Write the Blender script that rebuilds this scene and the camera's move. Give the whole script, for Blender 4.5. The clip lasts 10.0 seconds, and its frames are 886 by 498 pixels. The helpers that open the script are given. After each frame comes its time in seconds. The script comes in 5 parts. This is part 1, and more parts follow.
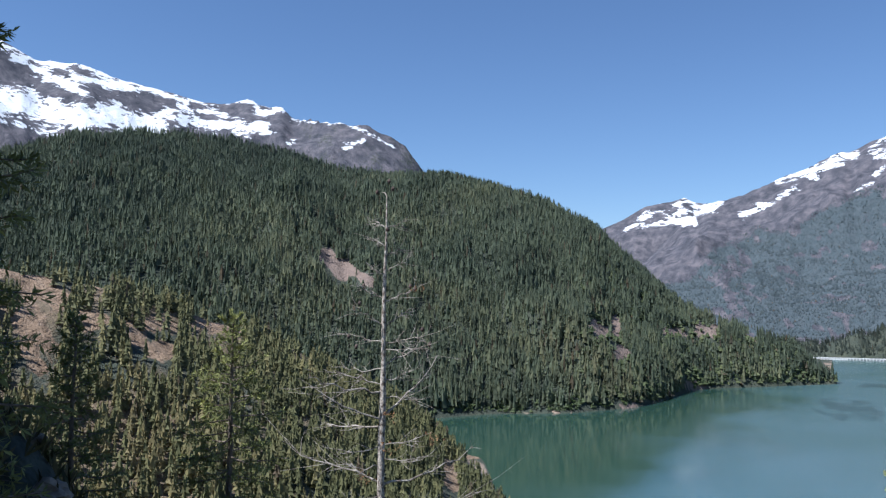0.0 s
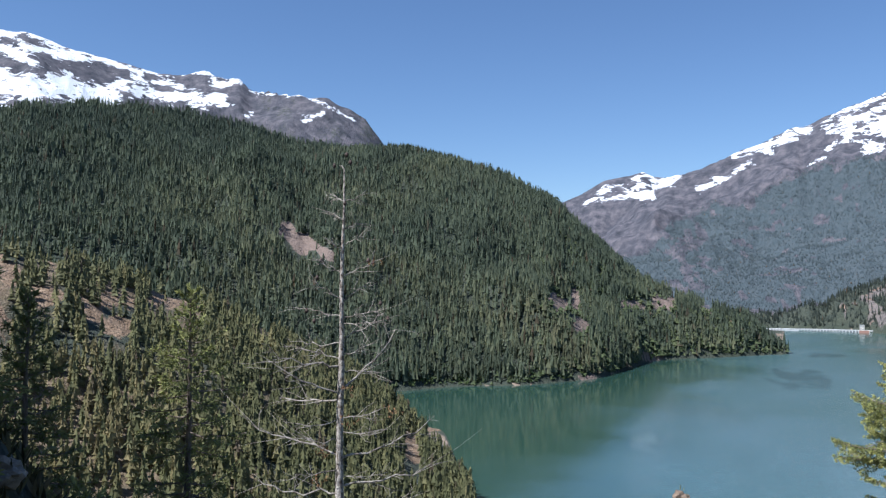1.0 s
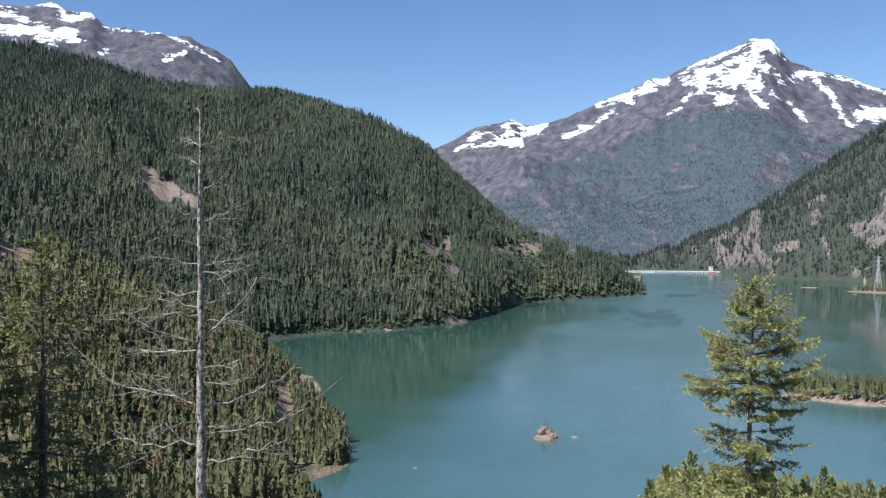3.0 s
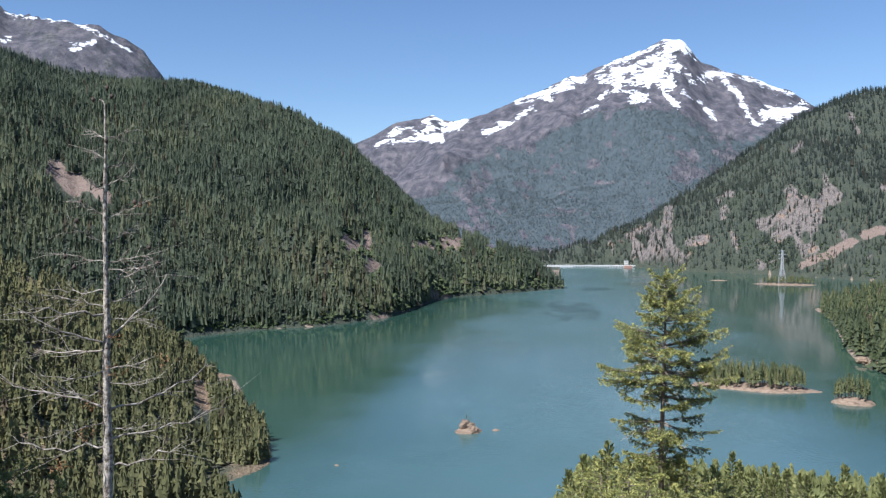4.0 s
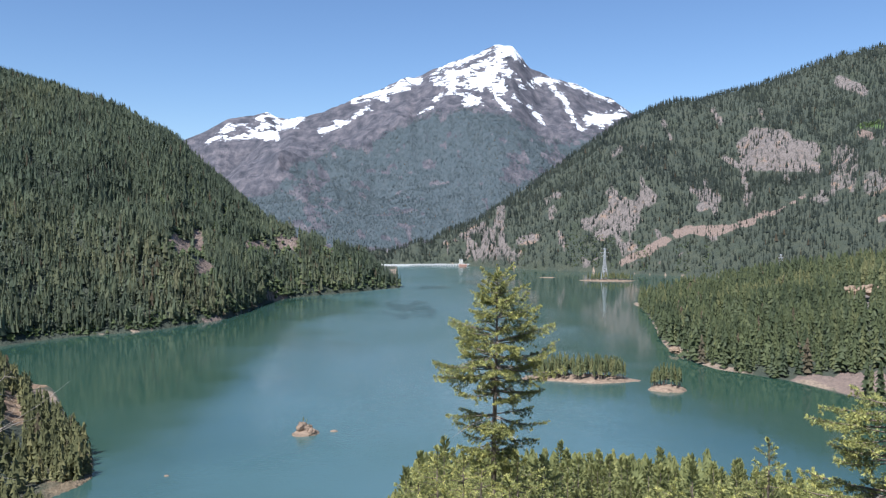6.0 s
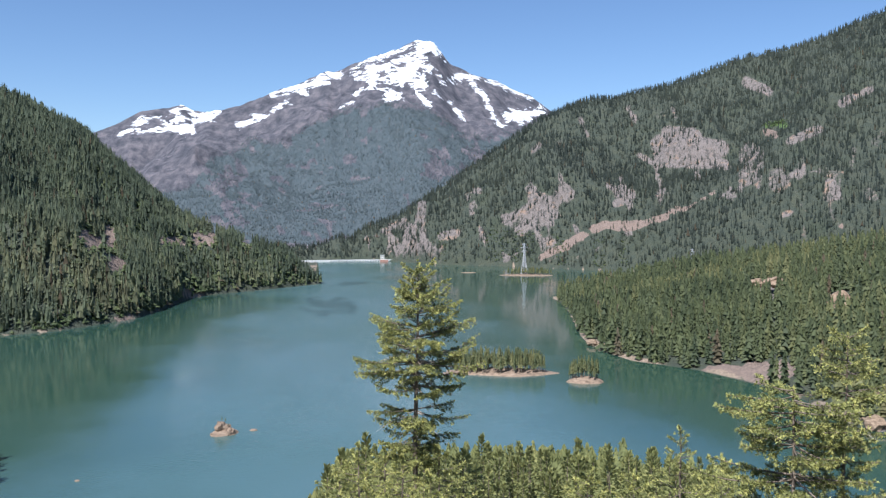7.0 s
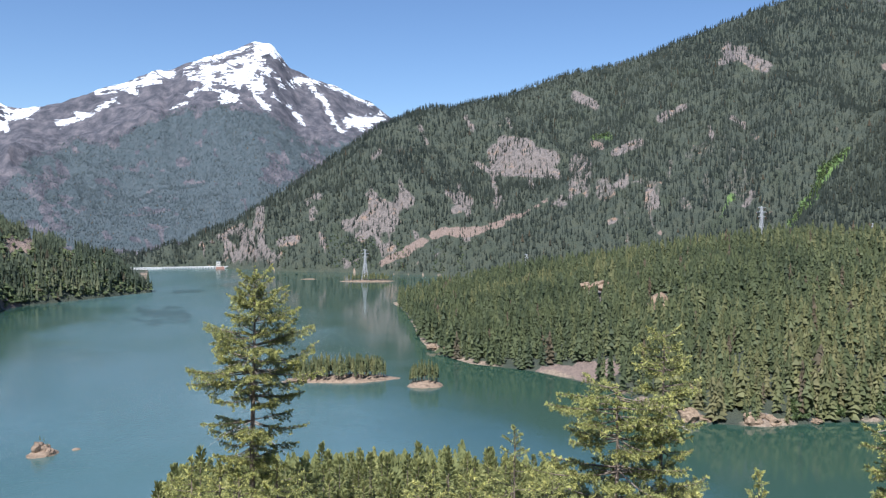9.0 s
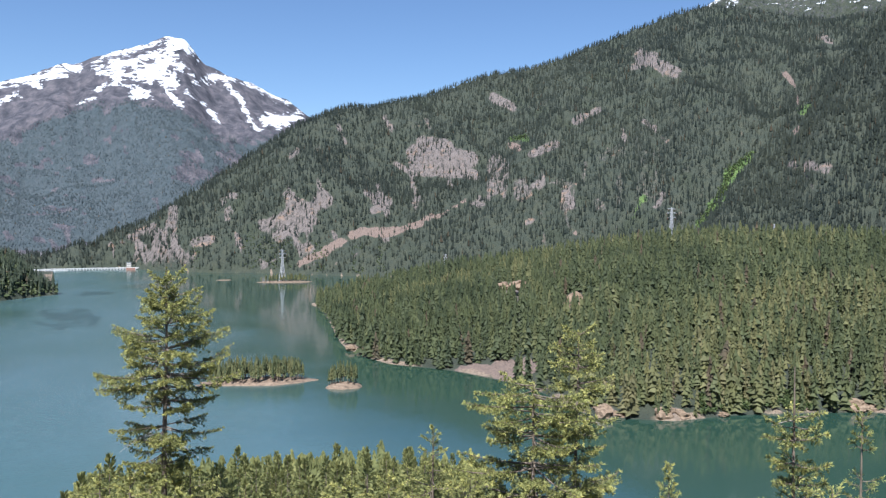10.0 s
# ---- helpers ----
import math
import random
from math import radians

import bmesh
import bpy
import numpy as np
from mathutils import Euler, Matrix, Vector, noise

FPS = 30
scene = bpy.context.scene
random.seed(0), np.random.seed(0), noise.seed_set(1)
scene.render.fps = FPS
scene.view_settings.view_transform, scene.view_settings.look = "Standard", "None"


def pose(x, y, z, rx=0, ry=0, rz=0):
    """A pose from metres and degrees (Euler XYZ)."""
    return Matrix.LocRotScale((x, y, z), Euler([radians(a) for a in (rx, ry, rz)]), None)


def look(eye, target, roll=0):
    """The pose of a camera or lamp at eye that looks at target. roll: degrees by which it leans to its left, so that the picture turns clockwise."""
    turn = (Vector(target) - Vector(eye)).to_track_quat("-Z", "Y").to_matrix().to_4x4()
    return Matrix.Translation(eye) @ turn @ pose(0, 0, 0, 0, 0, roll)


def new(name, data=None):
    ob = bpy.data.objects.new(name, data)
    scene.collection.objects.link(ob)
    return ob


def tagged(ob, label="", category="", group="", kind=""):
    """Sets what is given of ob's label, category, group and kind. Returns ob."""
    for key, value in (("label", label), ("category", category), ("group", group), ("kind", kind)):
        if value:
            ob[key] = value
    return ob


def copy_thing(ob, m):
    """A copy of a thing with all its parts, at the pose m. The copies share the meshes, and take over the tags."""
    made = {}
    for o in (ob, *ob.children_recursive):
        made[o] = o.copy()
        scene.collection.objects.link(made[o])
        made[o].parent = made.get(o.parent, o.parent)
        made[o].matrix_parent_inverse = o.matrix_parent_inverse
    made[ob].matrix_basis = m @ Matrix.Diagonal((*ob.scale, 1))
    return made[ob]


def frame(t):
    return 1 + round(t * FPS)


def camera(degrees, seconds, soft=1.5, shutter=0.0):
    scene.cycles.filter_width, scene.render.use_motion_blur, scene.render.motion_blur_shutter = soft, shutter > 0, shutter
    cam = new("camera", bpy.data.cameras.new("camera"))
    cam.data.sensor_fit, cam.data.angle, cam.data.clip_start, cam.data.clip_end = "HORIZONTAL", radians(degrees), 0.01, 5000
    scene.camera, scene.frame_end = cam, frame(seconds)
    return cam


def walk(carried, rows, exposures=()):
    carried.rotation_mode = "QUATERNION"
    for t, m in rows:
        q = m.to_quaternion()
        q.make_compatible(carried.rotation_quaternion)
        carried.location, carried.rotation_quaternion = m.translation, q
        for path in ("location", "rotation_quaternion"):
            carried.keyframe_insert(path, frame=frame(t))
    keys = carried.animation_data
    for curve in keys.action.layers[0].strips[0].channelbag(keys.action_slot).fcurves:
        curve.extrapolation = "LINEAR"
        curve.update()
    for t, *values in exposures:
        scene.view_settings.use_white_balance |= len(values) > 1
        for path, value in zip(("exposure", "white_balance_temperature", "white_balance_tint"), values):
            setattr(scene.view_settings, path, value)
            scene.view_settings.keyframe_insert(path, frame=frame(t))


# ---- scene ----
import functools

# ---- the camera: held at arm's length at a lookout 145 m over a lake, turning to the right ----
EYE = 145.0
cam = camera(56.50, 10.0, soft=1.3)
PATH = [
    (0.0, pose(-0.194, -0.044, 145.0, 93.848, 0, 25.497) @ pose(0, 0, 0, 0, 0, 0.627)),
    (0.5, pose(-0.185, -0.040, 145.0, 92.946, 0, 24.217) @ pose(0, 0, 0, 0, 0, 0.525)),
    (1.0, pose(-0.174, -0.035, 145.0, 92.056, 0, 22.757) @ pose(0, 0, 0, 0, 0, 0.371)),
    (1.5, pose(-0.163, -0.031, 145.0, 91.056, 0, 21.216) @ pose(0, 0, 0, 0, 0, 0.065)),
    (2.0, pose(-0.147, -0.025, 145.0, 90.020, 0, 19.103) @ pose(0, 0, 0, 0, 0, 0.058)),
    (2.5, pose(-0.128, -0.019, 145.0, 89.092, 0, 16.537) @ pose(0, 0, 0, 0, 0, 0.087)),
    (3.0, pose(-0.108, -0.013, 145.0, 88.364, 0, 13.865) @ pose(0, 0, 0, 0, 0, 0.055)),
    (4.5, pose(-0.045, -0.002, 145.0, 88.082, 0, 5.683) @ pose(0, 0, 0, 0, 0, -0.090)),
    (5.0, pose(-0.023, -0.001, 145.0, 88.101, 0, 2.965) @ pose(0, 0, 0, 0, 0, -0.150)),
    (5.5, pose(-0.000, 0.000, 145.0, 88.100, 0, 0.000) @ pose(0, 0, 0, 0, 0, 0.000)),
    (7.0, pose(0.065, -0.005, 145.0, 87.713, 0, -8.358) @ pose(0, 0, 0, 0, 0, 0.059)),
    (7.5, pose(0.086, -0.008, 145.0, 87.778, 0, -11.034) @ pose(0, 0, 0, 0, 0, 0.121)),
    (8.0, pose(0.107, -0.013, 145.0, 87.865, 0, -13.717) @ pose(0, 0, 0, 0, 0, 0.267)),
    (8.5, pose(0.128, -0.019, 145.0, 88.015, 0, -16.528) @ pose(0, 0, 0, 0, 0, 0.334)),
    (9.0, pose(0.149, -0.026, 145.0, 88.165, 0, -19.397) @ pose(0, 0, 0, 0, 0, 0.318)),
    (9.5, pose(0.170, -0.033, 145.0, 88.198, 0, -22.246) @ pose(0, 0, 0, 0, 0, 0.314)),
    (10.0, pose(0.190, -0.042, 145.0, 88.213, 0, -25.021) @ pose(0, 0, 0, 0, 0, 0.420)),
]
walk(cam, PATH, [(0.0, 0.52, 5550, 12), (2.5, 0.54, 5650, 12), (5.0, 0.63, 5740, 12), (10.0, 0.62, 5740, 12)])

# ---- daylight: high sun from behind the left shoulder ----
SUN_AZ, SUN_EL = -143.0, 55.0          # degrees to the right of +y, degrees above the horizon
world = bpy.data.worlds.new("sky")
scene.world = world
world.use_nodes = True
wn = world.node_tree
sky = wn.nodes.new("ShaderNodeTexSky")
sky.sky_type, sky.sun_disc = "NISHITA", False
sky.sun_elevation, sky.sun_rotation = radians(SUN_EL), radians(SUN_AZ)
sky.altitude, sky.air_density, sky.dust_density, sky.ozone_density = 500, 1.0, 0.0, 3.8
wn.links.new(sky.outputs["Color"], wn.nodes["Background"].inputs["Color"])
wn.nodes["Background"].inputs["Strength"].default_value = 0.08
sun = new("sun", bpy.data.lights.new("sun", "SUN"))
sun.data.energy, sun.data.angle, sun.data.color = 5.0, radians(0.5), (1.0, 0.95, 0.86)
sa, se = radians(SUN_AZ), radians(SUN_EL)
sun.matrix_world = look((0, 0, 400), (-math.sin(sa) * math.cos(se), -math.cos(sa) * math.cos(se), 400 - math.sin(se)))

# ---- materials ----
class Mat:
    """A node material with a Principled surface."""

    def __init__(self, name, rough=0.8, metal=0.0):
        self.mat = bpy.data.materials.new(name)
        self.mat.use_nodes = True
        self.t = self.mat.node_tree
        self.b = self.t.nodes["Principled BSDF"]
        self.b.inputs["Roughness"].default_value, self.b.inputs["Metallic"].default_value = rough, metal

    def node(self, kind, **values):
        n = self.t.nodes.new(kind)
        for key, value in values.items():
            n.inputs[key].default_value = value
        return n

    def link(self, a, b):
        self.t.links.new(a, b)

    def place(self, scale=(1, 1, 1), local=False):
        m = self.node("ShaderNodeMapping")
        m.inputs["Scale"].default_value = scale
        if local:
            self.link(self.node("ShaderNodeTexCoord").outputs["Object"], m.inputs["Vector"])
        else:
            self.link(self.node("ShaderNodeNewGeometry").outputs["Position"], m.inputs["Vector"])
        return m.outputs["Vector"]

    def noise(self, scale, detail=4.0, vector=None, rough=0.55):
        n = self.node("ShaderNodeTexNoise", Scale=scale, Detail=detail, Roughness=rough)
        self.link(vector if vector is not None else self.place(), n.inputs["Vector"])
        return n.outputs["Fac"]

    def ramp(self, fac, stops):
        n = self.node("ShaderNodeValToRGB")
        e = n.color_ramp.elements
        while len(e) < len(stops):
            e.new(0.5)
        for el, (at, c) in zip(e, stops):
            el.position, el.color = at, (*c, 1) if len(c) == 3 else c
        self.link(fac, n.inputs["Fac"])
        return n.outputs["Color"]

    def step(self, fac, lo, hi):
        n = self.node("ShaderNodeMapRange")
        n.interpolation_type = "SMOOTHSTEP"
        n.inputs["From Min"].default_value, n.inputs["From Max"].default_value = lo, hi
        self.link(fac, n.inputs["Value"])
        return n.outputs["Result"]

    def math(self, op, a, b=None):
        n = self.node("ShaderNodeMath")
        n.operation = op
        for k, v in ((0, a), (1, b)):
            if isinstance(v, (int, float)):
                n.inputs[k].default_value = v
            elif v is not None:
                self.link(v, n.inputs[k])
        return n.outputs[0]

    def mix(self, fac, a, b):
        n = self.node("ShaderNodeMix")
        n.data_type = "RGBA"
        for k, v in ((0, fac), (6, a), (7, b)):
            if isinstance(v, (int, float)):
                n.inputs[k].default_value = v
            elif isinstance(v, tuple):
                n.inputs[k].default_value = (*v, 1)
            else:
                self.link(v, n.inputs[k])
        return n.outputs[2]

    def attr(self, name):
        n = self.node("ShaderNodeAttribute")
        n.attribute_name = name
        return n.outputs["Fac"]

    def bump(self, fac, strength, distance):
        n = self.node("ShaderNodeBump", Strength=strength, Distance=distance)
        self.link(fac, n.inputs["Height"])
        self.link(n.outputs["Normal"], self.b.inputs["Normal"])

    def colour(self, c):
        if isinstance(c, tuple):
            self.b.inputs["Base Color"].default_value = (*c, 1)
        else:
            self.link(c, self.b.inputs["Base Color"])
        return self.mat


def ground_material():
    m = Mat("mountain_ground", 0.92)
    fine, mid, big = m.noise(0.35, 6), m.noise(0.045, 7), m.noise(0.008, 6)
    floor = m.mix(m.step(mid, 0.35, 0.7), (0.046, 0.058, 0.042), (0.068, 0.076, 0.050))
    floor = m.mix(m.step(big, 0.5, 0.75), floor, (0.046, 0.058, 0.034))
    streak = m.noise(0.09, 6, m.place((1.0, 1.0, 0.16)), 0.72)
    rock = m.ramp(streak, [(0.30, (0.065, 0.058, 0.054)), (0.42, (0.15, 0.128, 0.116)), (0.52, (0.225, 0.188, 0.168)), (0.62, (0.175, 0.152, 0.14)), (0.72, (0.11, 0.098, 0.09))])
    rock = m.mix(m.step(fine, 0.45, 0.75), rock, (0.17, 0.15, 0.135))
    rock = m.mix(m.step(m.noise(0.11, 5, m.place((1, 1, 0.10)), 0.65), 0.53, 0.62), rock, (0.085, 0.078, 0.070))
    rock = m.mix(m.math("MULTIPLY", m.step(m.noise(0.03, 4), 0.55, 0.7), 0.45), rock, (0.42, 0.25, 0.14))
    # purple-grey rock of the far peaks, with some blue of haze put in
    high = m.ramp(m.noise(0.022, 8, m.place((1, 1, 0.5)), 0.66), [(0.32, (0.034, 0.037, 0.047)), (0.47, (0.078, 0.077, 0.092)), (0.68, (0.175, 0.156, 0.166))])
    scree = m.mix(m.step(fine, 0.35, 0.7), (0.255, 0.188, 0.152), (0.175, 0.132, 0.108))
    leaf = m.mix(m.step(mid, 0.35, 0.65), (0.09, 0.15, 0.045), (0.14, 0.215, 0.06))
    shore = m.mix(m.step(fine, 0.35, 0.65), (0.36, 0.275, 0.20), (0.21, 0.16, 0.118))

    def patch(name, sharp=0.12, amount=0.8):
        grain = m.math("ADD", m.math("MULTIPLY", m.noise(0.06, 6), amount * 0.7), m.math("MULTIPLY", m.noise(0.3, 4), amount * 0.3))
        level = m.math("ADD", m.attr(name), m.math("SUBTRACT", grain, amount / 2))
        return m.step(level, 0.5 - sharp, 0.5 + sharp)

    # below the far peaks the floor takes a blue-grey that stands for haze
    floor = m.mix(m.attr("haze_tint"), floor, m.mix(m.step(mid, 0.35, 0.65), (0.060, 0.082, 0.092), (0.078, 0.098, 0.108)))
    floor = m.mix(patch("dry", 0.15, 0.8), floor, m.mix(m.step(fine, 0.35, 0.65), (0.15, 0.112, 0.064), (0.22, 0.165, 0.105)))
    c = m.mix(patch("leaf"), floor, leaf)
    c = m.mix(patch("high", 0.1, 1.0), c, high)
    c = m.mix(patch("rock", 0.1, 0.7), c, rock)
    crag = m.math("ADD", m.math("MULTIPLY", streak, 0.45), m.math("MULTIPLY", m.noise(0.3, 6, m.place((1, 1, 0.3)), 0.75), 0.55))
    tan = m.ramp(crag, [(0.34, (0.060, 0.042, 0.028)), (0.44, (0.17, 0.112, 0.068)), (0.52, (0.30, 0.205, 0.130)), (0.60, (0.36, 0.26, 0.175)), (0.68, (0.12, 0.085, 0.055))])
    c = m.mix(patch("tan", 0.12, 0.7), c, tan)
    c = m.mix(patch("scree", 0.06, 0.5), c, scree)
    c = m.mix(patch("shore", 0.1, 0.5), c, shore)
    ledges = m.noise(0.014, 10, m.place((1, 1, 2.4)), 0.68)
    flecks = m.noise(0.05, 4, m.place((1, 1, 1.4)), 0.6)
    grain = m.math("ADD", m.math("MULTIPLY", ledges, 4.2), m.math("MULTIPLY", flecks, 1.7))
    up = m.node("ShaderNodeSeparateXYZ")
    m.link(m.node("ShaderNodeNewGeometry").outputs["Normal"], up.inputs["Vector"])
    hold = m.math("MULTIPLY", m.math("SUBTRACT", up.outputs["Z"], 0.80), 1.6)
    level = m.math("ADD", m.math("ADD", m.attr("snow"), m.math("MULTIPLY", hold, 0.5)), m.math("MULTIPLY", m.math("SUBTRACT", grain, 2.95), 0.85))
    c = m.mix(m.step(level, 0.45, 0.55), c, (0.86, 0.88, 0.91))
    m.bump(m.math("ADD", m.noise(0.05, 8, None, 0.6), m.math("MULTIPLY", m.noise(0.6, 3), 0.25)), 1.0, 9.0)
    return m.colour(c)


def water_material():
    m = Mat("glacier_water", 0.12)
    m.b.inputs["IOR"].default_value = 1.45
    big = m.noise(0.0035, 3, m.place((1, 0.6, 1)))
    c = m.mix(m.step(big, 0.3, 0.7), (0.058, 0.114, 0.106), (0.080, 0.144, 0.156))
    spot = m.node("ShaderNodeSeparateXYZ")
    m.link(m.place(), spot.inputs["Vector"])
    wave = m.math("MULTIPLY", m.math("SUBTRACT", m.noise(0.02, 6, m.place((1.6, 0.6, 1))), 0.5), 4.5)
    for px, py, a, b in ((12, 1345, 46, 150), (62, 1778, 44, 62)):   # two ragged darker patches in the water colour
        u = m.math("POWER", m.math("ABSOLUTE", m.math("MULTIPLY", m.math("SUBTRACT", spot.outputs["X"], px), 1 / a)), 2)
        v = m.math("POWER", m.math("ABSOLUTE", m.math("MULTIPLY", m.math("SUBTRACT", spot.outputs["Y"], py), 1 / b)), 2)
        near = m.step(m.math("ADD", m.math("ADD", u, v), wave), 1.0, 0.2)
        c = m.mix(m.math("MULTIPLY", near, 0.5), c, (0.014, 0.034, 0.030))
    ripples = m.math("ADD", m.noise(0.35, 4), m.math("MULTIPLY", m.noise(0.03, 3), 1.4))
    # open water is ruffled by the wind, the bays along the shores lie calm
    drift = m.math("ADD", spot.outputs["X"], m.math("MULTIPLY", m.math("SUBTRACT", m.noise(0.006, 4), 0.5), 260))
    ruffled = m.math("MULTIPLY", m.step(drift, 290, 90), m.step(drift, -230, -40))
    # calm bays get a darker green: the wooded shores' reflection put into the colour
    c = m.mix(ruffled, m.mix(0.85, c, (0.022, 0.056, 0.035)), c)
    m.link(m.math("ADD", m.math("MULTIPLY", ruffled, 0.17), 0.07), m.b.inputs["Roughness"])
    m.bump(ripples, 0.2, 0.5)
    relief = m.b.inputs["Normal"].links[0].from_node
    m.link(m.math("ADD", m.math("MULTIPLY", ruffled, 0.26), 0.06), relief.inputs["Strength"])
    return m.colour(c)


def needle_material(name, dark, light, warm, tint="tint", scale=0.9, through_light=0.0):
    """Conifer foliage. Each tree has its own tint, 0 to 1; the highest are warm or half dead."""
    m = Mat(name, 0.65)
    m.b.inputs["Specular IOR Level"].default_value = 0.25
    v = m.attr(tint)
    c = m.ramp(v, [(0.0, dark), (0.55, light), (0.9, warm), (1.0, (0.16, 0.125, 0.08))])
    c = m.mix(m.math("MULTIPLY", m.step(m.noise(scale, 3), 0.35, 0.7), 0.5), c, tuple(0.6 * k for k in dark))
    if through_light:
        thin = m.node("ShaderNodeBsdfTranslucent")
        m.link(c, thin.inputs["Color"])
        both = m.node("ShaderNodeMixShader", Fac=through_light)
        m.link(m.b.outputs[0], both.inputs[1])
        m.link(thin.outputs[0], both.inputs[2])
        m.link(both.outputs[0], m.t.nodes["Material Output"].inputs["Surface"])
    return m.colour(c)


def bark_material(name, a, b, scale=6.0, along=0.2):
    m = Mat(name, 0.9)
    g = m.noise(scale, 6, m.place((1, 1, along), True), 0.65)
    m.bump(g, 0.6, 0.03)
    return m.colour(m.ramp(g, [(0.38, a), (0.60, b)]))


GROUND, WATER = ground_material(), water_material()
LEFTWOODS = needle_material("hillside_fir_needles", (0.104, 0.136, 0.098), (0.192, 0.230, 0.146), (0.290, 0.298, 0.168), scale=0.02, through_light=0.5)
# far and high needles: distant haze is put into the colour as blue-grey
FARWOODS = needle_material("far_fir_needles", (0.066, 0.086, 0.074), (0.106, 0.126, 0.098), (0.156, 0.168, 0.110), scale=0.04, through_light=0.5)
HIGHWOODS = needle_material("hazed_peak_fir_needles", (0.094, 0.126, 0.140), (0.114, 0.146, 0.156), (0.134, 0.162, 0.162), scale=0.02, through_light=0.5)
YOUNGWOODS = needle_material("young_fir_needles", (0.160, 0.185, 0.078), (0.285, 0.300, 0.112), (0.400, 0.385, 0.145), scale=0.6, through_light=0.3)
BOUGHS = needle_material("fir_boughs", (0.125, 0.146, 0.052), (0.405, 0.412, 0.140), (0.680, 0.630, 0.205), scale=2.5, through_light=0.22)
POINTWOODS = needle_material("sunny_fir_needles", (0.062, 0.082, 0.042), (0.134, 0.155, 0.068), (0.235, 0.226, 0.096), scale=0.12, through_light=0.25)
SPURWOODS = needle_material("dry_slope_fir_needles", (0.120, 0.128, 0.060), (0.210, 0.210, 0.094), (0.340, 0.285, 0.130), scale=0.15, through_light=0.3)
RUSTY = needle_material("rusty_dead_needles", (0.22, 0.11, 0.05), (0.36, 0.20, 0.09), (0.42, 0.27, 0.13), scale=9.0)
BARK = bark_material("grey_brown_bark", (0.10, 0.075, 0.055), (0.27, 0.215, 0.165))
DEADWOOD = bark_material("bleached_dead_wood", (0.19, 0.155, 0.125), (0.52, 0.46, 0.385), 14.0)
SNAGBARK = bark_material("peeling_snag_bark", (0.12, 0.085, 0.062), (0.70, 0.62, 0.52), 42.0, 0.7)
CONE = bark_material("pine_cone", (0.05, 0.035, 0.028), (0.14, 0.10, 0.08), 60.0)
CONCRETE = bark_material("weathered_concrete", (0.66, 0.65, 0.63), (0.82, 0.81, 0.79), 0.35)
PAINTED = bark_material("cream_painted_wall", (0.62, 0.58, 0.52), (0.74, 0.70, 0.64), 0.3)
BRICKRED = bark_material("dull_red_base", (0.30, 0.16, 0.12), (0.38, 0.22, 0.17), 0.5)
DARKGATE = bark_material("dark_steel_gate", (0.16, 0.17, 0.175), (0.26, 0.27, 0.27), 0.8)
STEEL = Mat("galvanised_steel", 0.6, 0.3).colour((0.50, 0.51, 0.52))


def rock_material(name, a, b, c, size):
    m = Mat(name, 0.9)
    n = m.noise(size, 7, m.place((1, 1, 2.2)), 0.65)
    m.bump(n, 0.9, 0.6 / size * 0.15)
    return m.colour(m.ramp(n, [(0.3, a), (0.5, b), (0.68, c)]))


BROADLEAVES = needle_material("hillside_leaves", (0.085, 0.112, 0.052), (0.122, 0.155, 0.068), (0.175, 0.195, 0.088), scale=0.3, through_light=0.3)
SHOREROCK = rock_material("pale_shore_rock", (0.10, 0.072, 0.050), (0.23, 0.165, 0.115), (0.33, 0.245, 0.175), 0.25)
BANKROCK = rock_material("mossy_bank_rock", (0.07, 0.062, 0.05), (0.20, 0.17, 0.135), (0.36, 0.31, 0.25), 1.2)
LEAVES = needle_material("broad_green_leaves", (0.10, 0.145, 0.060), (0.155, 0.205, 0.085), (0.215, 0.255, 0.105), scale=0.3, through_light=0.3)
TANROCK = rock_material("tan_lake_bluff", (0.10, 0.070, 0.046), (0.25, 0.178, 0.118), (0.37, 0.275, 0.190), 0.3)
DUFF = needle_material("bank_undergrowth", (0.05, 0.055, 0.025), (0.11, 0.10, 0.045), (0.19, 0.15, 0.08), scale=3.0)
INSULATOR = Mat("brown_glazed_insulator", 0.25).colour((0.16, 0.09, 0.06))

# ---- the shape of the land ----
def lattice(ix, iy, seed):
    h = np.sin(ix * 127.1 + iy * 311.7 + seed * 74.7) * 43758.5453
    return h - np.floor(h)


def vnoise(x, y, seed=0):
    """Smooth noise from 0 to 1 with features of unit size."""
    ix, iy = np.floor(x), np.floor(y)
    u, v = x - ix, y - iy
    u, v = u * u * (3 - 2 * u), v * v * (3 - 2 * v)
    a, b = lattice(ix, iy, seed), lattice(ix + 1, iy, seed)
    c, d = lattice(ix, iy + 1, seed), lattice(ix + 1, iy + 1, seed)
    return (a * (1 - u) + b * u) * (1 - v) + (c * (1 - u) + d * u) * v


def fbm(x, y, size, octaves=4, seed=0):
    """Fractal noise about 0, within about -1 to 1."""
    out, amp = 0.0, 0.5
    for k in range(octaves):
        out = out + amp * (2 * vnoise(x / size + 13.7 * k, y / size - 7.1 * k, seed + k) - 1)
        size, amp = size / 2.03, amp / 2
    return out


def ridged(x, y, size, octaves=4, seed=0):
    """Noise from 0 to 1 with sharp ribs, for rock and gullies."""
    out, amp = 0.0, 0.5
    for k in range(octaves):
        out = out + amp * (1 - np.abs(2 * vnoise(x / size + 5.3 * k, y / size + 9.7 * k, seed + k) - 1))
        size, amp = size / 2.1, amp / 2
    return out


